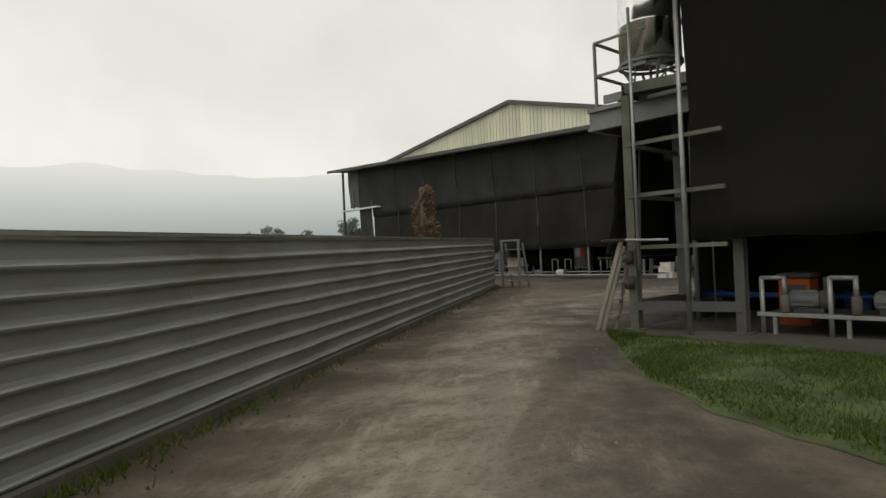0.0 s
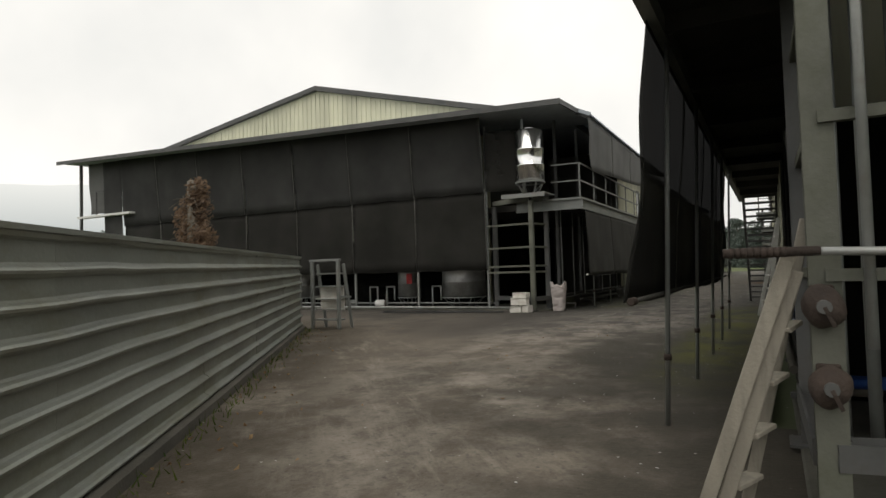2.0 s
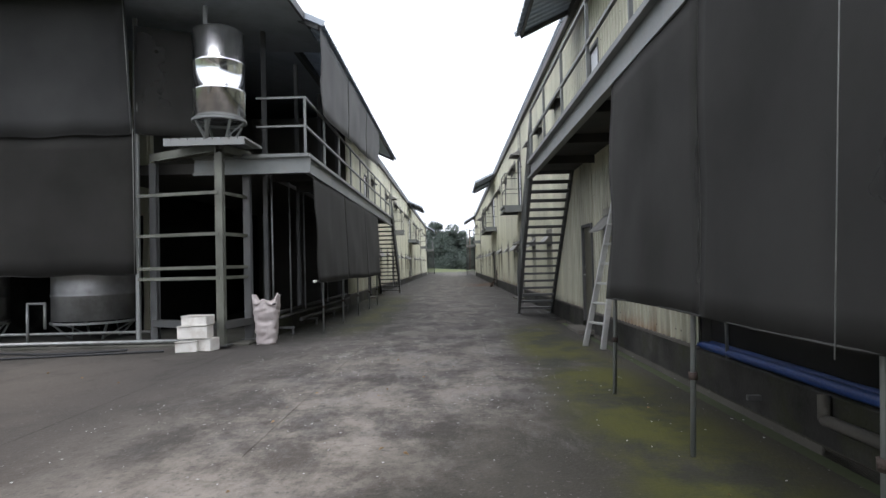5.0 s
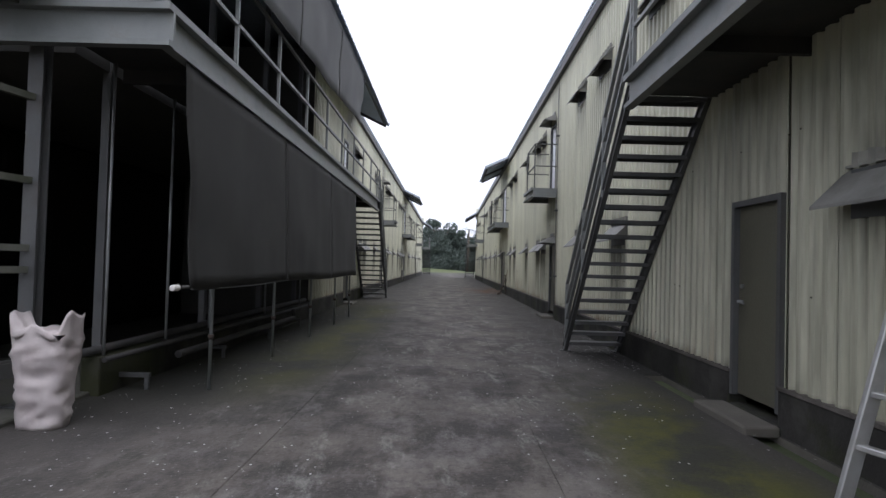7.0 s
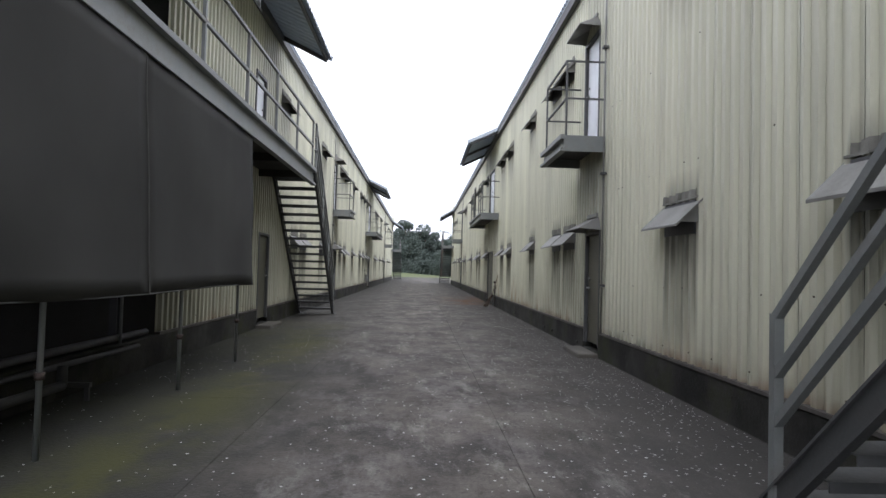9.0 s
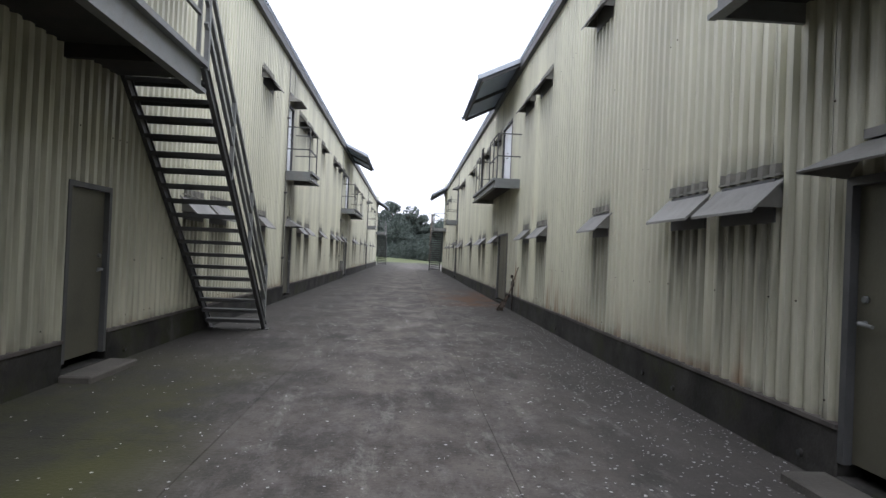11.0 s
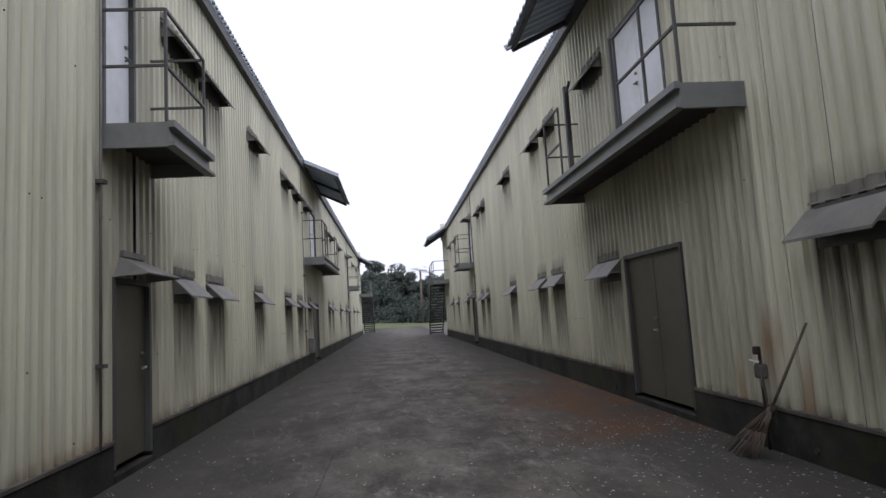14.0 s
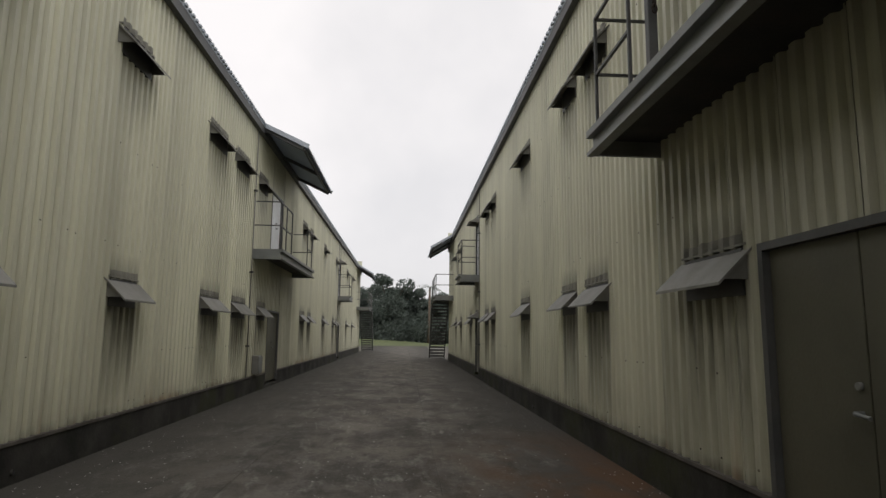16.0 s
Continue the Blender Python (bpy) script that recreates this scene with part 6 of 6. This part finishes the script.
def grass_edge(x):
    """The ragged near edge of the lawn beside the drive."""
    pts = ((-1.75, 3.62), (-1.53, 3.32), (-0.5, 2.05), (0.08, 1.5), (0.6, 1.15), (1.3, 0.82), (2.2, 0.55), (4.0, 0.1), (8.0, -0.8))
    for (x0, y0), (x1, y1) in zip(pts, pts[1:]):
        if x0 <= x <= x1:
            return y0 + (y1 - y0) * (x - x0) / (x1 - x0) + 0.09 * noise.noise(Vector((x * 2.7, 0, 0)))
    return 9.0


TURF = material("turf_soil", (0.065, 0.085, 0.028), 0.95, 0, 3, 0.4, 0.8, 50)
bm = B()
cols = []
x = -1.7
while x < 7.6:
    lo = grass_edge(x)
    hi = 3.56
    cols.append([bm.verts.new((x, lo + (hi - lo) * k / 8, 0.004 if k == 0 else 0.03 + 0.015 * noise.noise(Vector((x * 2, k, 5))))) for k in range(9)])
    x += 0.12
for a, c in zip(cols, cols[1:]):
    for k in range(8):
        bm.faces.new((a[k], c[k], c[k + 1], a[k + 1]))
tagged(part("turf", bm, TURF, smooth=True), "earth under the lawn beside the drive", "lawn", kind="structure")

rnd = random.Random(4)
verts, faces = [], []
while len(faces) < 46000:
    x = rnd.uniform(-1.7, 7.0) if rnd.random() < 0.45 else rnd.uniform(-1.7, 3.6)
    lo = grass_edge(x)
    y = lo + (3.6 - lo) * rnd.random()
    if y > 3.58 or y < lo:
        continue
    if noise.noise(Vector((x * 1.6, y * 1.6, 2))) < -0.12 and rnd.random() < 0.75:
        continue
    if y - lo < 0.3 and rnd.random() > (y - lo) / 0.3 + 0.15:
        continue
    h = rnd.uniform(0.02, 0.060) * (1.25 if noise.noise(Vector((x * 0.9, y * 0.9, 8))) > 0.1 else 0.8)
    a = rnd.random() * 6.28
    dx, dy = math.cos(a) * 0.005, math.sin(a) * 0.005
    bx_, by_ = rnd.uniform(-0.035, 0.035), rnd.uniform(-0.035, 0.035)
    i = len(verts)
    verts += [(x - dx, y - dy, 0.02), (x + dx, y + dy, 0.02), (x + bx_, y + by_, 0.02 + h)]
    faces.append((i, i + 1, i + 2))
me = bpy.data.meshes.new("grass")
me.from_pydata(verts, [], faces)
me.materials.append(GRASS)
tagged(new("grass", me), "short patchy green lawn grass beside the drive", "grass", kind="stuff")


def flakes(name, label, count, place, size, mat, seed, curl=0.0):
    rnd = random.Random(seed)
    verts, faces = [], []
    while len(faces) < count:
        p = place(rnd)
        if p is None:
            continue
        x, y = p
        s, a = size * rnd.uniform(0.5, 1.5), rnd.random() * 6.28
        i = len(verts)
        k = 5
        for q in range(k):
            r = s * rnd.uniform(0.6, 1.1) * (1 if curl == 0 or q % 2 else 0.6)
            verts.append((x + r * math.cos(a + q * 6.283 / k), y + r * math.sin(a + q * 6.283 / k), 0.004 + curl * rnd.random()))
        faces.append(tuple(range(i, i + k)))
    me = bpy.data.meshes.new(name)
    me.from_pydata(verts, [], faces)
    me.materials.append(mat)
    return tagged(new(name, me), label, "litter", kind="stuff")


def on_lane(r):
    y = r.uniform(2, 60)
    x = r.uniform(-6.5, -1.6)
    if noise.noise(Vector((x * 0.7, y * 0.35, 1))) < r.uniform(-0.5, 0.6) or (y < 11 and r.random() < 0.75):
        return None
    return x, y


def by_fence(r):
    s = r.random() ** 0.8 * (length + 0.5)
    p = FENCE_A + along * s + off * (0.12 + abs(r.gauss(0, 0.28)))
    return p.x, p.y


flakes("pale_litter", "scattered pale petals and chips on the concrete", 6000, on_lane, 0.0075, FLAKE, 11)
flakes("pale_litter", "pale petals lying thick beside the shed footing", 3000, lambda r: (-1.62 - abs(r.gauss(0, 0.85)), r.uniform(18.5, 37.0)), 0.0085, FLAKE, 14)
flakes("dead_leaves", "dry brown leaves drifted along the fence foot", 170, by_fence, 0.022, DEADLEAF, 12, 0.03)
flakes("dead_leaves", "a few dry leaves scattered over the yard", 110, lambda r: (r.uniform(-9, 1), r.uniform(0, 14)), 0.018, DEADLEAF, 13, 0.02)
# weeds at the fence foot
rnd = random.Random(9)
verts, faces = [], []
for q in range(1500):
    s = 2.2 + abs(rnd.gauss(0, 1.6)) if rnd.random() < 0.5 else rnd.random() * length
    p = FENCE_A + along * s + off * (0.11 + abs(rnd.gauss(0, 0.09)))
    a, h = rnd.random() * 6.28, rnd.uniform(0.02, 0.09)
    i = len(verts)
    verts += [(p.x - 0.006 * math.cos(a), p.y - 0.006 * math.sin(a), 0.0), (p.x + 0.006 * math.cos(a), p.y + 0.006 * math.sin(a), 0.0), (p.x + rnd.uniform(-0.05, 0.05), p.y + rnd.uniform(-0.05, 0.05), h)]
    faces.append((i, i + 1, i + 2))
me = bpy.data.meshes.new("weeds")
me.from_pydata(verts, [], faces)
me.materials.append(GRASS)
tagged(new("weeds", me), "thin weeds growing at the fence foot", "weeds", kind="stuff")


def leaf_cloud(centres, count, size, seed, flat=0.6):
    rnd = random.Random(seed)
    verts, faces = [], []
    for _ in range(count):
        c, r = centres[rnd.randrange(len(centres))]
        d = Vector((rnd.gauss(0, 1), rnd.gauss(0, 1), rnd.gauss(0, 1))).normalized() * r * rnd.random() ** 0.33
        d.z *= flat
        p = c + d
        n = Vector((rnd.gauss(0, 1), rnd.gauss(0, 1), rnd.gauss(0.6, 1))).normalized()
        u = n.orthogonal().normalized()
        v = n.cross(u)
        s = size * rnd.uniform(0.6, 1.4)
        i = len(verts)
        verts += [tuple(p - u * s), tuple(p + v * s * 0.45 + n * s * 0.15), tuple(p + u * s), tuple(p - v * s * 0.45 + n * s * 0.15)]
        faces.append((i, i + 1, i + 2, i + 3))
    return verts, faces


def tree(x, y, h, w, seed, leaf=0.2, count=5000, label="dense dark green broadleaf tree at the lane's far end", base=0.0):
    rnd = random.Random(seed)
    t = thing("tree", label, "tree", (x, y, base), group="trees beyond the sheds")
    bm = B()
    tube(bm, (0, 0, -0.1), (0.05 * h * rnd.uniform(-0.4, 0.4), 0, h * 0.5), 0.035 * h, 9, 0.018 * h)
    centres = []
    for k in range(34):
        a, el = rnd.random() * 6.28, rnd.uniform(-0.15, 1.0)
        q = Vector((math.cos(a) * w * 0.36 * rnd.uniform(0.3, 1.0), math.sin(a) * w * 0.36 * rnd.uniform(0.3, 1.0), h * (0.30 + 0.58 * el)))
        tube(bm, (0, 0, h * 0.3 + 0.2 * h * rnd.random()), q, 0.012 * h, 6, 0.004 * h)
        centres.append((q, w * rnd.uniform(0.11, 0.24)))
    part("trunk", bm, BARK, t)
    v, f = leaf_cloud(centres, count, leaf, seed, 0.75)
    me = bpy.data.meshes.new("crown")
    me.from_pydata(v, [], f)
    me.materials.append(LEAF)
    part("crown", me, None, t)
    return t


for i, (x, y, h, w) in enumerate(((-5.6, 108, 8.6, 7.0), (-2.9, 111, 7.2, 5.6), (-0.6, 109, 5.8, 4.6), (2.6, 112, 6.8, 6.0), (-9.6, 112, 7.0, 6.2), (-13.5, 114, 7.2, 6.5), (6.2, 113, 6.5, 6))):
    tree(x, y, h, w, 30 + i, 0.17, 15000)
# palm
t = thing("palm_tree", "palm with drooping fronds among the far trees", "tree", (-0.9, 104.5, 0))
part("trunk", tube(B(), (0, 0, -0.1), (0.1, 0, 6.6), 0.16, 9, 0.11), BARK, t)
rnd = random.Random(3)
for k in range(13):
    a, el = k * 2.4, rnd.uniform(-0.1, 0.9)
    verts, faces = [], []
    for q in range(11):
        f = q / 10
        c = Vector((math.cos(a) * 2.4 * f + 0.1, math.sin(a) * 2.4 * f, 6.6 + el * 1.7 * f - 1.6 * f * f))
        side = Vector((-math.sin(a), math.cos(a), -0.35)).normalized()
        wd = 0.42 * math.sin(min(f + 0.12, 1) * math.pi * 0.9) + 0.02
        fw = Vector((math.cos(a), math.sin(a), -0.3)) * 0.16
        for sgn in (-1, 1):
            i = len(verts)
            tip = c + side * sgn * wd + fw
            tip.z -= 0.16
            verts += [tuple(c), tuple(c + fw * 0.35), tuple(tip)]
            faces.append((i, i + 1, i + 2))
    me = bpy.data.meshes.new("frond")
    me.from_pydata(verts, [], faces)
    me.materials.append(FROND)
    part("frond", me, None, t)
# undergrowth and a grassy bank behind the lane's end
cs = [(Vector((-16 + i * 1.05, 107 + math.sin(i * 1.7) * 1.2, 1.3 + 0.6 * math.sin(i * 2.3))), 1.9) for i in range(30)]
v, f = leaf_cloud(cs, 36000, 0.17, 71, 1.0)
me = bpy.data.meshes.new("undergrowth")
me.from_pydata(v, [], f)
me.materials.append(LEAF)
tagged(new("undergrowth", me), "dark tangled shrubs under the far trees", "shrubs", kind="stuff")
BANK = material("bank_grass", (0.095, 0.115, 0.045), 0.95, 0, 2.5, 0.3, 0.6, 18)
bm = B()
grid = [[bm.verts.new((-30 + i * 2.2, 94 + j * 1.6, (0.02 if j == 0 else 0.02 + 0.55 * step(0, 7, j) * step(4, -10, -30 + i * 2.2 + 0) + 0.04 * noise.noise(Vector((i, j, 0)))))) for j in range(12)] for i in range(28)]
for i in range(27):
    for j in range(11):
        bm.faces.new((grid[i][j], grid[i + 1][j], grid[i + 1][j + 1], grid[i][j + 1]))
tagged(part("bank", bm, BANK, smooth=True), "gentle green grass bank behind the lane", "grass bank", kind="structure")

# stump wrapped in a withered creeper behind the fence
t = thing("vine_stump", "grey pole wrapped in withered brown creeper", "dead vine", (-13.3, 10.6, 0))
part("pole", softened(tube(B(), (0, 0, -0.1), (0, 0, 3.28), 0.13, 12, 0.09), 0.02), TIMBER, t)
cs = [(Vector((0.12 * math.sin(k), 0.1, 1.0 + k * 0.26)), 0.42 if k < 7 else 0.26) for k in range(9)] + [(Vector((0.35, 0, 1.9)), 0.32), (Vector((0.4, 0, 1.5)), 0.34)]
v, f = leaf_cloud(cs, 3600, 0.055, 5, 1.1)
me = bpy.data.meshes.new("creeper")
me.from_pydata(v, [], f)
me.materials.append(VINE)
part("creeper", me, None, t)
twigs = B()
rnd = random.Random(8)
for k in range(60):
    a = Vector((rnd.gauss(0, 0.18), rnd.gauss(0, 0.16), rnd.uniform(0.8, 3.0)))
    tube(twigs, a, a + Vector((rnd.gauss(0, 0.25), rnd.gauss(0, 0.2), rnd.uniform(-0.5, 0.2))), 0.008, 5, 0.003)
part("twigs", twigs, BARK, t)

# small trees on the plain behind the fence
for i, (x, y, h) in enumerate(((-45, 20.3, 4.5), (-45, 23.7, 3.9), (-45, 27.9, 5.2), (-46, 29.3, 4.1), (-45, 19.0, 3.7), (-90, 24, 4.4), (-70, 18, 3.9))):
    tree(x, y, h, h * 0.6, 60 + i, 0.10, 2200, "small dark tree on the plain behind the fence")

# hazy hills on the horizon: haze painted as a glow, paler with height
HAZE = bpy.data.materials.new("painted_hill_haze")
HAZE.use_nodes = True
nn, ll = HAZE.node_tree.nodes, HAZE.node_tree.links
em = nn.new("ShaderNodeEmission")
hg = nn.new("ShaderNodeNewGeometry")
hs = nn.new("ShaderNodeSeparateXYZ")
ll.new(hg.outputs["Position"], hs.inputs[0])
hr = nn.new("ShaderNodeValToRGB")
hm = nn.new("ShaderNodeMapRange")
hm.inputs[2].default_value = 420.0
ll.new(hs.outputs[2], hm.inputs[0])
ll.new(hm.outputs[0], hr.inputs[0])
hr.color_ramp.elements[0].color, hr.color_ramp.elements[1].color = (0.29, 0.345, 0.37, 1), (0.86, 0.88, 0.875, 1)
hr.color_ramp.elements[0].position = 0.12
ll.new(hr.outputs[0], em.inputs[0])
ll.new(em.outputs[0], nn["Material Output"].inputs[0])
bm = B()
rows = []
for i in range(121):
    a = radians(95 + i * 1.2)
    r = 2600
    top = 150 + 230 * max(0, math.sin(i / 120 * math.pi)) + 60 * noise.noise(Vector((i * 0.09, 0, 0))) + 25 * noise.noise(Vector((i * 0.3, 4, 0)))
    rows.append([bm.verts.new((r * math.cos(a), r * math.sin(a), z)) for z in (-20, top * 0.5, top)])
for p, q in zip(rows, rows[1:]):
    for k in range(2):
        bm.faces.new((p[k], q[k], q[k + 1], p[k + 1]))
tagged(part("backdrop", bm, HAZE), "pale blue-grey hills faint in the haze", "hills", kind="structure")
